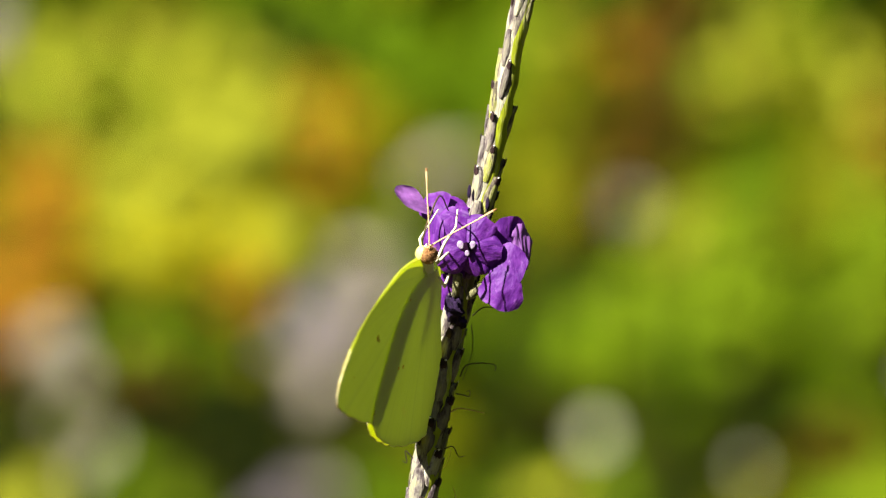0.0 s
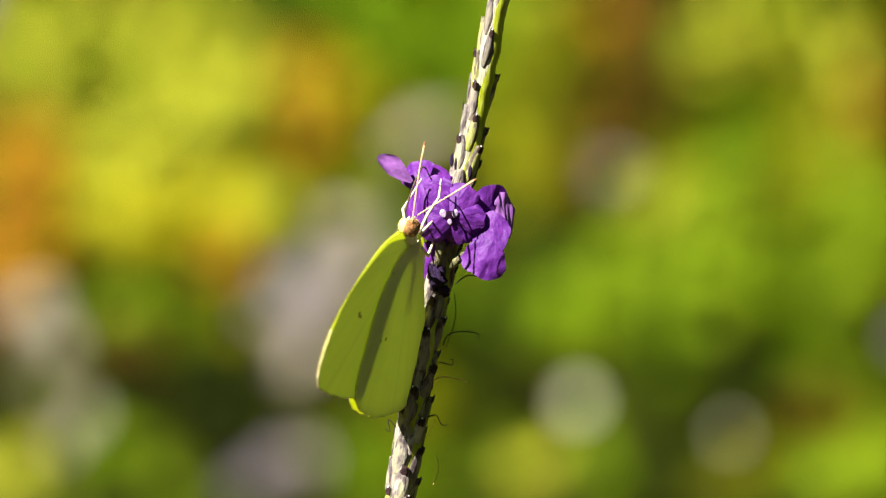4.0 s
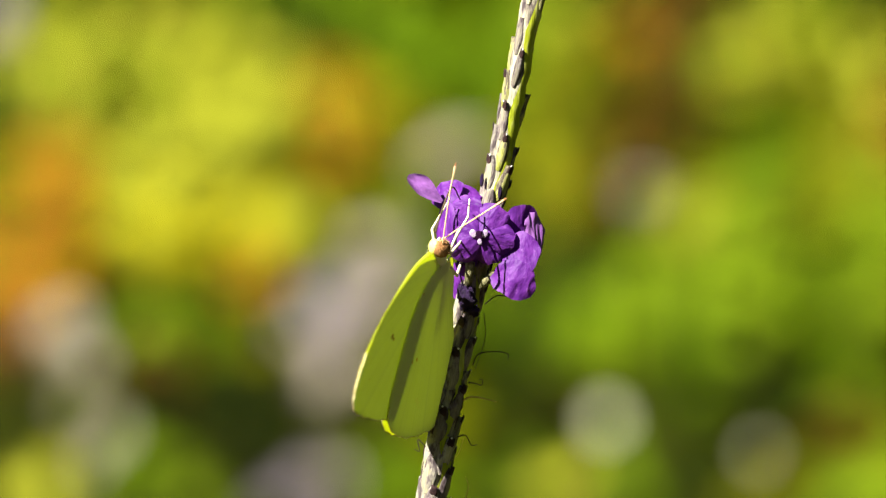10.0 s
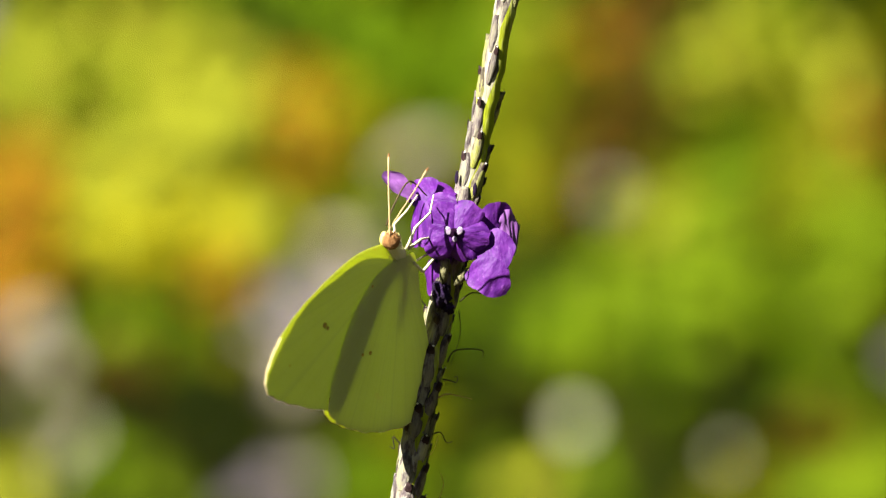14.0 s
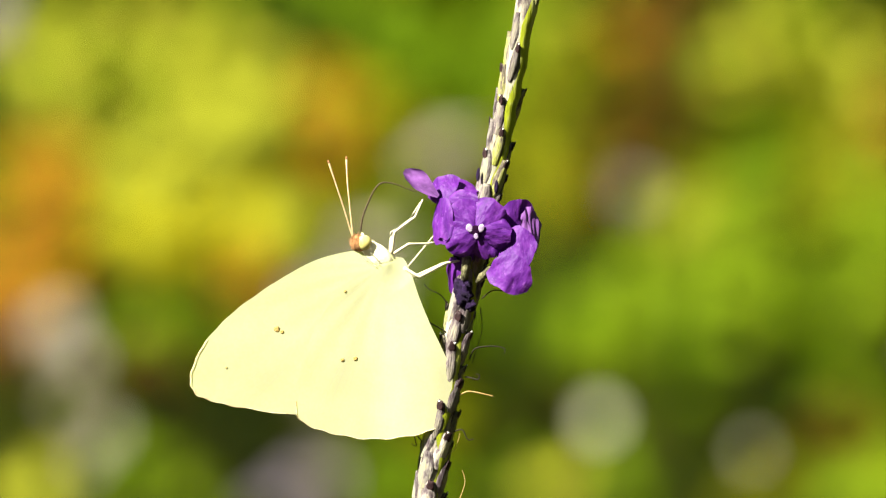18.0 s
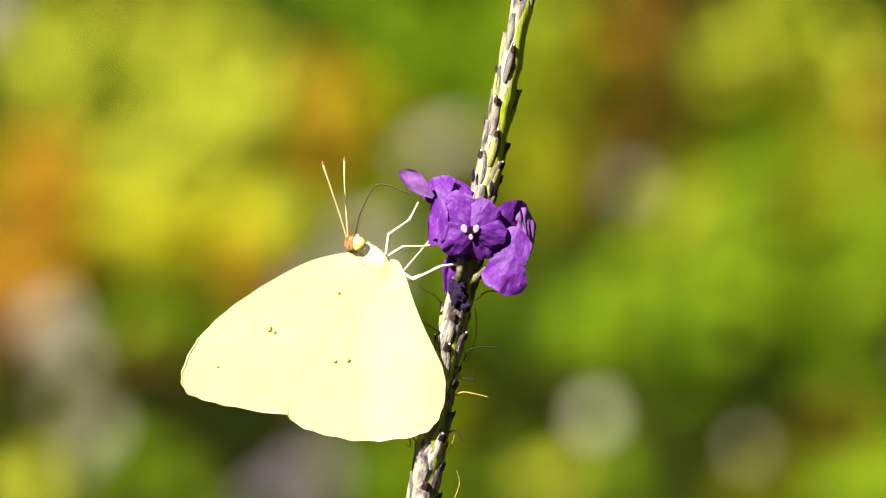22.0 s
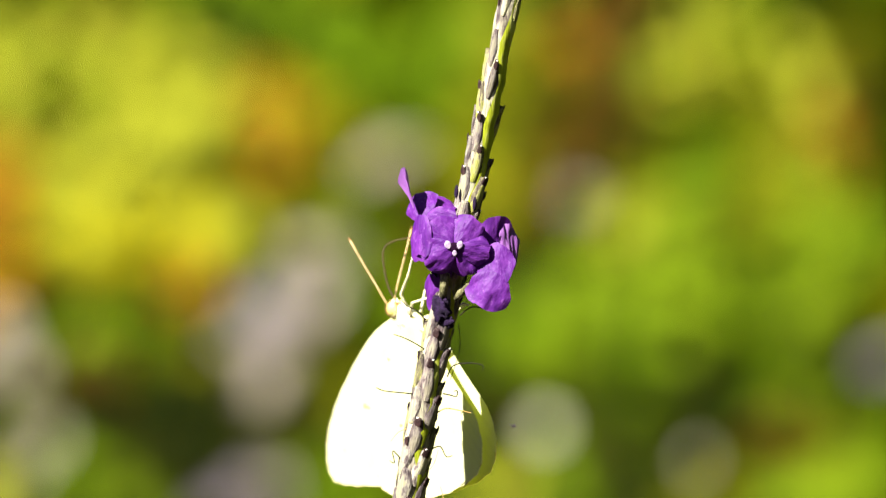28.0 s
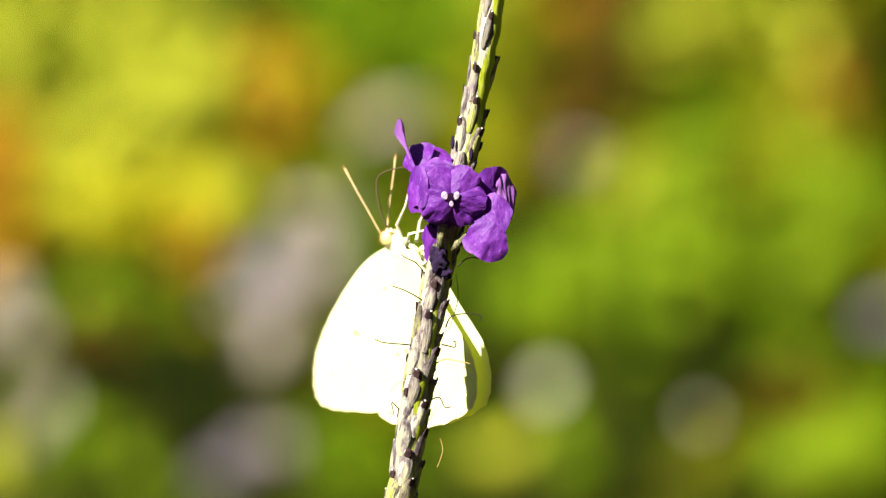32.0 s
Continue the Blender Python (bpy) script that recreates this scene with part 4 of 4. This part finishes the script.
# dark zones of the bed, drawn as near-black foliage in place of shade
bed("painted_shade_plant", "leafy plant with shade painted into its near-black green leaves", LEAF_SHADE, 0.015, (
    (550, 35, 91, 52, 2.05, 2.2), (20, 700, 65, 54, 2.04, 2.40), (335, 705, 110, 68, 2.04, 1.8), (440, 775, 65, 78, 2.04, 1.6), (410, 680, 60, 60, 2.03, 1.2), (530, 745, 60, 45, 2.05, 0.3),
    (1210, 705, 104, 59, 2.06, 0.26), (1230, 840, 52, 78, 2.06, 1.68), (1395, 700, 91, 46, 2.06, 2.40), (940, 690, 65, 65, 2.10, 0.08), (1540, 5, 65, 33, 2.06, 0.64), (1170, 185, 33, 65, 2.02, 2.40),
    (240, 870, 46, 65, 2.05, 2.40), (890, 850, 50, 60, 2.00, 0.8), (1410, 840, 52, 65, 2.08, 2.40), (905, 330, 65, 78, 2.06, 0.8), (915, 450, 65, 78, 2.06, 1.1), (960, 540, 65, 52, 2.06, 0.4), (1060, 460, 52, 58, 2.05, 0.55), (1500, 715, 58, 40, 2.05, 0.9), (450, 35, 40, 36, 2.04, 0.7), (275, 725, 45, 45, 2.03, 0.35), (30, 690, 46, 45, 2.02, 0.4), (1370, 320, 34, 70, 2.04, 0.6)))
bed("fresh_green_plant", "bright fresh-green leafy garden plant", LEAF_FRESH, 0.015, (
    (1320, 560, 80, 60, 1.98, 0.55), (1150, 500, 60, 50, 2.00, 0.22), (1240, 450, 60, 60, 2.00, 0.40), (250, 555, 70, 40, 2.00, 0.35)))
bed("olive_plant", "olive-green leafy garden plant", LEAF_OLIVE, 0.015, (
    (1000, 200, 91, 143, 2.12, 2.40), (1030, 400, 117, 143, 2.14, 1.93), (1280, 270, 91, 117, 2.12, 1.87), (1450, 180, 143, 130, 2.18, 1.70), (1500, 310, 117, 104, 2.10, 1.80),
    (720, 640, 117, 143, 2.14, 0.52), (880, 400, 104, 156, 2.18, 1.74), (420, 640, 78, 52, 2.08, 0.32), (1130, 450, 91, 78, 2.14, 1.83), (780, 800, 78, 91, 2.12, 0.98),
    (710, 250, 78, 104, 2.12, 1.5), (1330, 880, 78, 52, 2.09, 2.40), (1490, 790, 91, 65, 2.08, 1.08), (1640, 100, 91, 117, 2.14, 0.39), (1540, 740, 78, 65, 2.09, 0.96), (650, 365, 70, 60, 2.05, 0.8)))

for px, py, dist, size, shade in ((1072, 742, 1.90, 0.0074, BLOOM), (1342, 798, 1.88, 0.0046, FADED), (105, 590, 1.95, 0.0040, FADED), (0, 24, 2.12, 0.0036, FADED)):
    floret_plant(px, py, dist, size, shade)

# a brown woody branch that slants through the plants
branch = root("woody_branch", Vector((0.16, 4.35, 0)), "slanting brown woody branch", "branch")
b0, b1 = behind(1070, 330, 2.03) - branch.location, behind(1240, -120, 2.03) - branch.location
part("bark", tube(spline([(0, 0, -0.02), (0.01, 0, 0.4), (b0.x + 0.02, -0.35, b0.z - 0.09), b0, b0 * 0.5 + b1 * 0.5 + Vector((0.003, 0, 0)), b1, b1 + Vector((0.03, 0, 0.12))], 30), [0.011 - 0.00015 * k for k in range(30)], 9),
     mottled("bark", [(0.3, (0.020, 0.010, 0.001)), (0.7, (0.060, 0.030, 0.003))], 80, (1, 1, 0.3), 0.85, 0.8, 0.002, gloss=0.02), branch, "rough brown bark")
for k in range(5):
    p = b0 * (1 - k / 4.5) + b1 * (k / 4.5)
    e = p + Vector((0.05 * (-1) ** k, -0.03, 0.05))
    part("twig", tube(spline([p, (p + e) * 0.5 + Vector((0, 0, -0.008)), e], 8), [0.0035 - 0.0003 * j for j in range(8)], 6), STALK, branch)

# the bush wall at the back
def wall_of_leaves(name, mat, count, length, y0, y1, seed, x_half=1.6, top=2.0):
    return leaf_cloud(name, (0, (y0 + y1) / 2, top / 2), (x_half, (y1 - y0) / 2, top / 2 * 1.15), count, length, mat, None, seed, 0.5, 0.5)


tagged(wall_of_leaves("bush_wall", LEAF_BUSH, 6500, 0.085, 4.0, 4.9, 8), "dense olive-green bush closing the garden", "bush", kind="stuff")
tagged(wall_of_leaves("bush_wall", LEAF_MID, 5000, 0.085, 3.8, 4.8, 9), "dense mid-green bush closing the garden", "bush", kind="stuff")


# clipped hedges that close the garden beside and behind the viewer, added unseen to block sky light
HEDGE = leaf_material("hedge_leaf", (0.010, 0.018, 0.003), (0.03, 0.05, 0.006), (0.03, 0.05, 0.004), 0.1)


def hedge(place, half_length, thick, height, turn):
    rows = []
    for i in range(25):
        u = (i / 24 - 0.5) * 2 * half_length
        row = []
        for v, w in ((0.5, -0.02), (0.52, 0.35), (0.48, 0.75), (0.36, 0.97), (0, 1.0), (-0.36, 0.97), (-0.48, 0.75), (-0.52, 0.35), (-0.5, -0.02)):
            p = Vector((u, v * thick, w * height))
            row.append(p + Vector((0.3, 1, 1)) * 0.18 * noise.noise(p * 1.7 + Vector(place)))
        rows.append(row)
    bm = sheet(rows)
    rr = np.random.RandomState(int(turn) + int(half_length * 10) + int(height * 100))
    for k in range(2600):                   # leaves that stand out from the clipped face
        i, j = rr.randint(0, 24), rr.randint(0, 8)
        a, b = rr.uniform(), rr.uniform()
        p = (rows[i][j] * (1 - a) + rows[i + 1][j] * a) * (1 - b) + (rows[i][j + 1] * (1 - a) + rows[i + 1][j + 1] * a) * b
        n = (rows[i + 1][j] - rows[i][j]).cross(rows[i][j + 1] - rows[i][j]).normalized()
        along = (Vector(rr.normal(size=3)) + n * 0.4).normalized()
        across = along.cross(n + Vector(rr.normal(size=3)) * 0.4).normalized()
        s = rr.uniform(0.07, 0.14)
        vs = [bm.verts.new(p + along * s * u + across * s * 0.26 * w + n * s * 0.3 * u) for u, w in ((-0.3, 0), (0.2, -1), (1, 0), (0.2, 1))]
        bm.faces.new((vs[0], vs[1], vs[2]))
        bm.faces.new((vs[0], vs[2], vs[3]))
    h = part("hedge", bm, HEDGE, None, m=Matrix.Translation(place) @ Matrix.Rotation(radians(turn), 4, "Z"))
    return tagged(h, "dark green clipped hedge added to block sky light", "hedge", kind="structure")


# the right-hand one is made tall to keep sky light off the wing
hedge((2.3, 0.5, 0), 5.0, 0.8, 5.6, 90)
hedge((-3.4, 1.5, 0), 5.0, 0.8, 2.4, 90)
hedge((0.0, -4.4, 0), 4.2, 0.8, 2.6, 0)
hedge((0.0, 6.4, 0), 4.2, 0.8, 2.8, 0)


# ---- what moves ----
def perch(x, y, z, turn, tilt, lean_side, nod=0):
    """The butterfly's place in millimetres from the spike's middle, and its turn about the upright, tilt, lean and nod."""
    return Matrix.Translation(mm(x, y, z)) @ (Matrix.Rotation(radians(lean_side), 4, "Y") @ Matrix.Rotation(radians(tilt), 4, "X") @ Matrix.Rotation(radians(turn), 4, "Z") @ Matrix.Rotation(radians(nod), 4, "Y"))


NODS = {24.4: 4.0, 24.5: 9.0, 24.6: 14.0, 24.7: 21.4, 24.8: 29.1, 24.9: 22.9, 25: 23.1, 25.1: 25.1, 25.2: 24.4, 25.3: 21.0, 25.4: 11.1, 25.5: 14.4, 26: 6.0, 26.5: 4.0}


def spread(t, side, opening, sweep):
    """A wing opened by so many degrees and swept forward, whatever the body's nod."""
    return Matrix.Rotation(radians(-NODS.get(t, 0)), 4, "Y") @ Matrix.Rotation(radians(-side * opening), 4, "Z") @ Matrix.Rotation(radians(sweep), 4, "Y")


def pointing(at, turn, direction):
    """A feeler's pose on the body, that points along a direction of the garden when the body stands so."""
    d = turn.to_3x3().inverted() @ Vector(direction)
    return Matrix.Translation(at * MM) @ d.normalized().to_track_quat("Z", "Y").to_matrix().to_4x4()


def motions():
    stand = [
        (0, perch(-0.29, -10.4, -1.02, 70.6, 3.0, 9.5)),
        (0.5, perch(-0.34, -10.4, -1.10, 70.4, 4.0, 9.5)),
        (1, perch(-0.36, -10.4, -1.40, 70.6, 4.5, 9.4)),
        (1.5, perch(-0.05, -10.4, -1.55, 70.8, 4.8, 9.5)),
        (2, perch(0.04, -10.4, -1.41, 70.8, 4.8, 9.3)),
        (2.5, perch(-0.04, -10.4, -1.25, 71.0, 4.9, 9.4)),
        (3, perch(-0.09, -10.4, -1.30, 69.9, 5.2, 9.8)),
        (3.5, perch(-0.22, -10.4, -1.36, 70.1, 5.9, 9.7)),
        (5.5, perch(-0.28, -10.4, -1.31, 70.7, 6.7, 9.6)),
        (6, perch(-0.29, -10.4, -1.23, 70.6, 9.4, 9.3)),
        (6.5, perch(-0.24, -10.4, -1.40, 71.4, 6.4, 9.4)),
        (7, perch(-0.17, -10.4, -1.54, 71.8, 6.4, 9.4)),
        (7.5, perch(-0.19, -10.4, -1.57, 71.6, 6.6, 9.4)),
        (8, perch(-0.25, -10.4, -1.47, 71.0, 7.0, 9.5)),
        (8.5, perch(-0.32, -10.4, -1.35, 70.9, 6.5, 9.5)),
        (9, perch(-0.29, -10.4, -1.24, 70.4, 9.4, 9.3)),
        (9.5, perch(-0.30, -10.4, -1.37, 70.9, 6.5, 9.4)),
        (10, perch(-0.28, -10.4, -1.41, 72.1, 6.8, 9.3)),
        (10.5, perch(-0.16, -10.4, -1.50, 71.5, 7.1, 9.4)),
        (11, perch(-0.25, -10.4, -1.55, 71.0, 7.4, 9.5)),
        (11.5, perch(-0.21, -10.4, -1.46, 71.6, 7.3, 9.3)),
        (12, perch(-0.29, -10.4, -1.37, 71.2, 6.5, 9.2)),
        (12.5, perch(-0.55, -10.4, -1.19, 70.4, 7.0, 9.1)),
        (13, perch(-0.80, -10.4, -0.98, 69.1, 9.5, 9.0)),
        (13.5, perch(-1.39, -10.4, -0.81, 66.5, 7.1, 9.4)),
        (15.5, perch(-6.12, -3.3, -2.29, 16.9, 1.9, 4.2)),
        (16, perch(-6.25, -3.3, -2.26, 17.6, 1.6, 2.9)),
        (16.5, perch(-6.91, -3.3, -2.26, 18.0, 1.5, 1.9)),
        (17, perch(-7.16, -3.3, -2.21, 14.6, 1.6, 1.4)),
        (17.5, perch(-7.20, -3.3, -2.20, 12.4, 1.7, 1.6)),
        (18, perch(-7.34, -3.3, -2.28, 12.4, 1.7, 1.2)),
        (18.5, perch(-7.35, -3.3, -2.35, 11.2, 1.7, 1.4)),
        (19, perch(-7.39, -3.3, -2.30, 11.5, 1.8, 0.7)),
        (19.5, perch(-7.46, -3.3, -2.37, 11.6, 1.8, 0.0)),
        (20, perch(-7.63, -3.3, -2.35, 10.4, 1.9, -0.1)),
        (20.5, perch(-7.35, -3.3, -2.45, 10.9, 2.0, 0.2)),
        (21, perch(-7.49, -3.3, -2.39, 9.5, 2.0, 0.1)),
        (21.5, perch(-7.00, -3.3, -2.35, 8.4, 1.9, 1.0)),
        (22, perch(-7.32, -3.3, -2.49, 7.1, 1.9, 2.0)),
        (22.5, perch(-7.02, -3.3, -2.51, 6.2, 2.0, 1.9)),
        (23, perch(-7.25, -3.3, -2.62, 5.0, 1.9, 2.0)),
        (23.5, perch(-7.38, -3.3, -2.49, 3.9, 2.0, 1.6)),
        (24, perch(-7.36, -3.3, -2.53, 3.9, 1.9, 2.1)),
        (24.3, perch(-7.40, -3.3, -2.20, 4.0, 1.0, 1.5)),
        (24.4, perch(-7.6, -3.3, -1.9, 6.0, 1.0, 2.0, 4.0)),
        (24.5, perch(-8.1, -3.3, -1.4, 7.0, 1.2, 3.5, 9.0)),
        (24.6, perch(-8.5, -3.3, -1.0, 8.0, 1.5, 5.0, 14.0)),
        (24.7, perch(-10.0, -3.3, -0.5, 0.7, 16.1, 4.7, 21.4)),
        (24.8, perch(-10.0, -2.0, 0.2, 20.5, -13.9, 9.0, 29.1)),
        (24.9, perch(-10.2, 0.0, 0.7, 3.0, -0.4, 6.2, 22.9)),
        (25, perch(-8.0, 2.0, -2.4, 22.9, -4.2, 14.8, 23.1)),
        (25.1, perch(-9.0, -2.0, -5.7, 31.4, -10.3, 15.9, 25.1)),
        (25.2, perch(-8.4, 0.0, -6.8, 16.6, 7.5, 13.6, 24.4)),
        (25.3, perch(-5.6, -4.0, -8.4, 16.6, -13.0, 20.0, 21.0)),
        (25.4, perch(-7.8, -3.3, -7.9, 20.7, -10.5, 9.3, 11.1)),
        (25.5, perch(-7.2, -3.3, -8.5, 7.0, 12.6, 4.9, 14.4)),
        (26, perch(-13.00, -2, -8.20, -4.0, 1.0, -2.0, 6)),
        (26.5, perch(-13.50, 8, -8.60, -22.0, 1.0, -6.0, 4)),
        (27, perch(-6.50, 14, -8.50, -40.0, 1.0, -11.0)),
        (27.5, perch(-0.61, 13.5, -8.37, -52.7, -3.3, -13.5)),
        (28, perch(-0.02, 13.5, -8.68, -54.8, -4.1, -11.7)),
        (28.5, perch(0.23, 13.5, -8.13, -52.8, -3.3, -12.9)),
        (29, perch(-0.31, 13.5, -7.64, -52.9, -3.3, -12.5)),
        (29.5, perch(-0.08, 13.5, -7.51, -53.0, -3.3, -13.1)),
        (30, perch(-0.03, 13.5, -7.67, -53.0, -3.4, -13.2)),
        (30.5, perch(0.30, 13.5, -7.63, -53.1, -3.4, -13.4)),
        (31, perch(-1.25, 13.5, -6.78, -46.8, -0.3, -12.2)),
        (31.5, perch(-0.49, 13.5, -5.89, -53.0, -3.2, -12.9)),
        (32, perch(-0.34, 13.5, -5.64, -51.8, -0.4, -11.4)),
    ]
    walk(bug, stand)
    # each wing: time, side, opening and sweep
    walk(fore_r, [(t, spread(t, -1, opening, sweep)) for t, opening, sweep in (
        (0, -0.3, 0), (13.5, -0.3, 0), (15.5, 0.3, 0), (24.2, 0.3, 0), (24.3, 0.5, 2), (24.4, 33, 7), (24.5, 2, 9), (24.6, 18, 11), (24.7, -0.9, 10.4), (24.8, 32.4, 17.6), (24.9, 2.2, 19), (25, 26, 36.1), (25.1, 74, 36), (25.2, 0.2, 24.5), (25.3, 56, 36.6), (25.4, 84, 15), (25.5, 3.2, 13.4), (26, 20, 14), (26.5, 26, 18), (27, 3, 3), (27.5, 1, 0), (30.5, 1, 0), (31, 1, 0), (31.5, 1, 0), (32, 1, 0))])
    walk(fore_l, [(t, spread(t, 1, opening, sweep)) for t, opening, sweep in (
        (0, -0.3, 0), (13.5, -0.3, 0), (15.5, 0.3, 0), (24.2, 0.3, 0), (24.3, 0.5, 2), (24.4, 11, 2), (24.5, 2, 4), (24.6, 9, 6), (24.7, -0.2, 10.8), (24.8, 32.8, 17.4), (24.9, 2.6, 19.6), (25, 26.1, 36.9), (25.1, 62, 38.4), (25.2, -2, 30.8), (25.3, 54.7, 33), (25.4, 84, 8.9), (25.5, 3, 12), (26, 20, 14), (26.5, 26, 18), (27, 3, 3), (27.5, 1, 0), (30.5, 1, 0), (31, 1, 0), (31.5, 1, 0), (32, 1, 0))])
    walk(hind_r, [(t, spread(t, -1, opening, sweep)) for t, opening, sweep in (
        (0, 0.1, 0), (13.5, 0.1, 0), (15.5, 0.3, 0), (24.2, 0.3, 0), (24.3, 0.5, 2), (24.4, 11, 2), (24.5, 2, 4), (24.6, 10, 6), (24.7, -0.9, 3.5), (24.8, 32.4, 14), (24.9, 2.2, 9.4), (25, 26, 26.7), (25.1, 74, 25.3), (25.2, 0.2, 20), (25.3, 56, 26), (25.4, 84, 12.1), (25.5, 3.2, 9.2), (26, 20, 6), (26.5, 26, 8), (27, 3, 3), (27.5, 12, 0), (30.5, 11.5, 0), (31, 28, 0), (31.5, 13, 0), (32, 7, 0))])
    walk(hind_l, [(t, spread(t, 1, opening, sweep)) for t, opening, sweep in (
        (0, 0.1, 0), (13.5, 0.1, 0), (15.5, 0.3, 0), (24.2, 0.3, 0), (24.3, 0.5, 2), (24.4, 11, 2), (24.5, 2, 3), (24.6, 9, 4), (24.7, -0.2, 6.6), (24.8, 32.8, 14.4), (24.9, 2.6, 13.9), (25, 26.1, 34.6), (25.1, 62, 30.4), (25.2, -2, 21.4), (25.3, 54.7, 26), (25.4, 84, 4.6), (25.5, 3, 7.6), (26, 20, 6), (26.5, 26, 8), (27, 3, 3), (27.5, -12, 0), (30.5, -11.5, 0), (31, -28, 0), (31.5, -13, 0), (32, -7, 0))])
    a, b, c = perch(0, 0, 0, 70, 10, 12), perch(0, 0, 0, 9, 2, 0), perch(0, 0, 0, -47, -1, -16)
    at_time = dict(stand)
    # the head is turned aside at first
    turned, still = Vector((0.4, -1.2, -0.3)), Vector((0, 0, 0))
    straight = Matrix.Translation(Vector((-4.0, 0, 3.0)) * MM)
    aside = Matrix.Translation(Vector((-3.6, -1.2, 2.7)) * MM) @ Matrix.Rotation(radians(52), 4, "Z")
    walk(head, [(0, aside), (13.5, aside), (15.5, straight), (32, straight)])
    walk(feelers[0], [(t, pointing(FEEL_AT[0] + (turned if t < 14 else still), m, d)) for t, m, d in (
        (0, a, (0.0, -0.15, 1.0)), (1.0, a, (0.07, -0.15, 1.0)), (2.0, a, (0.18, -0.15, 1.0)), (5.5, a, (0.19, -0.15, 1.0)), (9, a, (0.2, -0.15, 1.0)), (13.5, a, (0.10, -0.1, 1.0)),
        (15.5, b, (-0.30, -0.1, 1.0)), (24, b, (-0.36, -0.1, 1.0)), (24.4, at_time[24.4], (-0.19, -0.1, 1.0)), (24.6, at_time[24.6], (-0.15, -0.1, 1.0)), (24.7, at_time[24.7], (-0.19, -0.1, 1.0)), (24.8, at_time[24.8], (-0.08, -0.1, 1.0)), (24.9, at_time[24.9], (-0.07, -0.1, 1.0)), (25, at_time[25], (0.00, -0.1, 1.0)), (25.1, at_time[25.1], (0.18, -0.1, 1.0)), (25.2, at_time[25.2], (0.16, -0.1, 1.0)), (25.3, at_time[25.3], (0.07, -0.1, 1.0)), (25.4, at_time[25.4], (0.04, -0.1, 1.0)), (25.5, at_time[25.5], (-0.04, -0.1, 1.0)), (27.5, c, (-0.70, 0.1, 1.0)), (32, c, (-0.66, 0.1, 1.0)))])
    walk(feelers[1], [(t, pointing(FEEL_AT[1] + (turned if t < 14 else still), m, d)) for t, m, d in (
        (0, a, (1.0, -0.25, 0.48)), (5.5, a, (1.0, -0.25, 0.56)), (9, a, (1.0, -0.25, 0.56)), (13.5, a, (0.72, -0.15, 0.75)),
        (15.5, b, (-0.12, 0.1, 1.0)), (24, b, (-0.09, 0.1, 1.0)), (24.4, at_time[24.4], (0.16, 0.1, 1.0)), (24.6, at_time[24.6], (0.28, 0.1, 1.0)), (24.7, at_time[24.7], (0.20, 0.1, 1.0)), (24.8, at_time[24.8], (0.30, 0.1, 1.0)), (24.9, at_time[24.9], (0.26, 0.1, 1.0)), (25, at_time[25], (0.33, 0.1, 1.0)), (25.1, at_time[25.1], (0.37, 0.1, 1.0)), (25.2, at_time[25.2], (0.22, 0.1, 1.0)), (25.3, at_time[25.3], (0.24, 0.1, 1.0)), (25.4, at_time[25.4], (0.24, 0.1, 1.0)), (25.5, at_time[25.5], (0.20, 0.1, 1.0)), (27.5, c, (0.16, 0.1, 1.0)), (32, c, (0.04, 0.1, 1.0)))])
    walk(tongue, [(t, Matrix.Translation(TONGUE_AT * MM) @ m.to_3x3().inverted().to_4x4() @ Matrix.Rotation(radians(r), 4, "Y")) for t, m, r in (
        (0, Matrix.Identity(4), 10), (13.5, Matrix.Identity(4), 10), (15.5, b, 0), (16, b, -34), (16.6, b, -30), (17, b, 0), (23, b, 0), (23.6, b, -29), (24.4, at_time[24.4], -40), (24.6, at_time[24.6], -40), (24.7, at_time[24.7], -44), (24.8, at_time[24.8], -44), (24.9, at_time[24.9], -44), (25, at_time[25], -44), (25.1, at_time[25.1], -44), (25.2, at_time[25.2], -44), (25.3, at_time[25.3], -44), (25.4, at_time[25.4], -44), (25.5, at_time[25.5], -44),
        (27.5, c, -36), (32, c, -36))])
    # the lobe that the butterfly's foot holds aside until it takes off
    space = upper.matrix_basis.inverted()
    base = on_spike(0.6, -3.2, 7.1)
    held = space @ facing(base, (0.25, -1.0, 0.25), (-0.80, -0.05, 0.60))
    free = space @ facing(on_spike(0.0, -3.2, 7.7), (-0.95, -0.30, -0.2), (-0.50, 0.0, 0.87))
    walk(bent_petal, [(0, held), (24.8, held), (24.95, free), (32, free)])
    walk(gnat, [(s, Matrix.Translation(mm(*p)) @ Matrix.Rotation(radians(r), 4, "Z")) for s, p, r in (
        (0, (-5.0, -2.6, -60), 0), (26.6, (-5.0, -2.6, -60), 0), (27.1, (6, -4, -52), 10), (27.4, (13, -4, -38), 20), (27.6, (15.0, -4, -30.1), -20), (27.7, (15.9, -4, -28.5), 10), (27.8, (15.4, -4, -26.0), 40), (27.9, (14.4, -4, -24.3), 60),
        (28.0, (14.0, -4, -23.0), 50), (28.1, (11.4, -4, -18.2), 30), (28.2, (10.2, -4, -15.1), 60), (28.3, (10.3, -4, -14.9), 90), (28.4, (10.9, -4, -16.1), 30), (28.5, (11.5, -4, -16.3), -20),
        (28.7, (12.0, -4, -12.5), 30), (28.9, (6.9, -4, -9.1), 60), (29.1, (8.5, 1.5, -5.0), 40), (29.3, (9.5, 4.5, -1.0), 20), (32, (9.5, 4.5, -1.0), 20))])


motions()
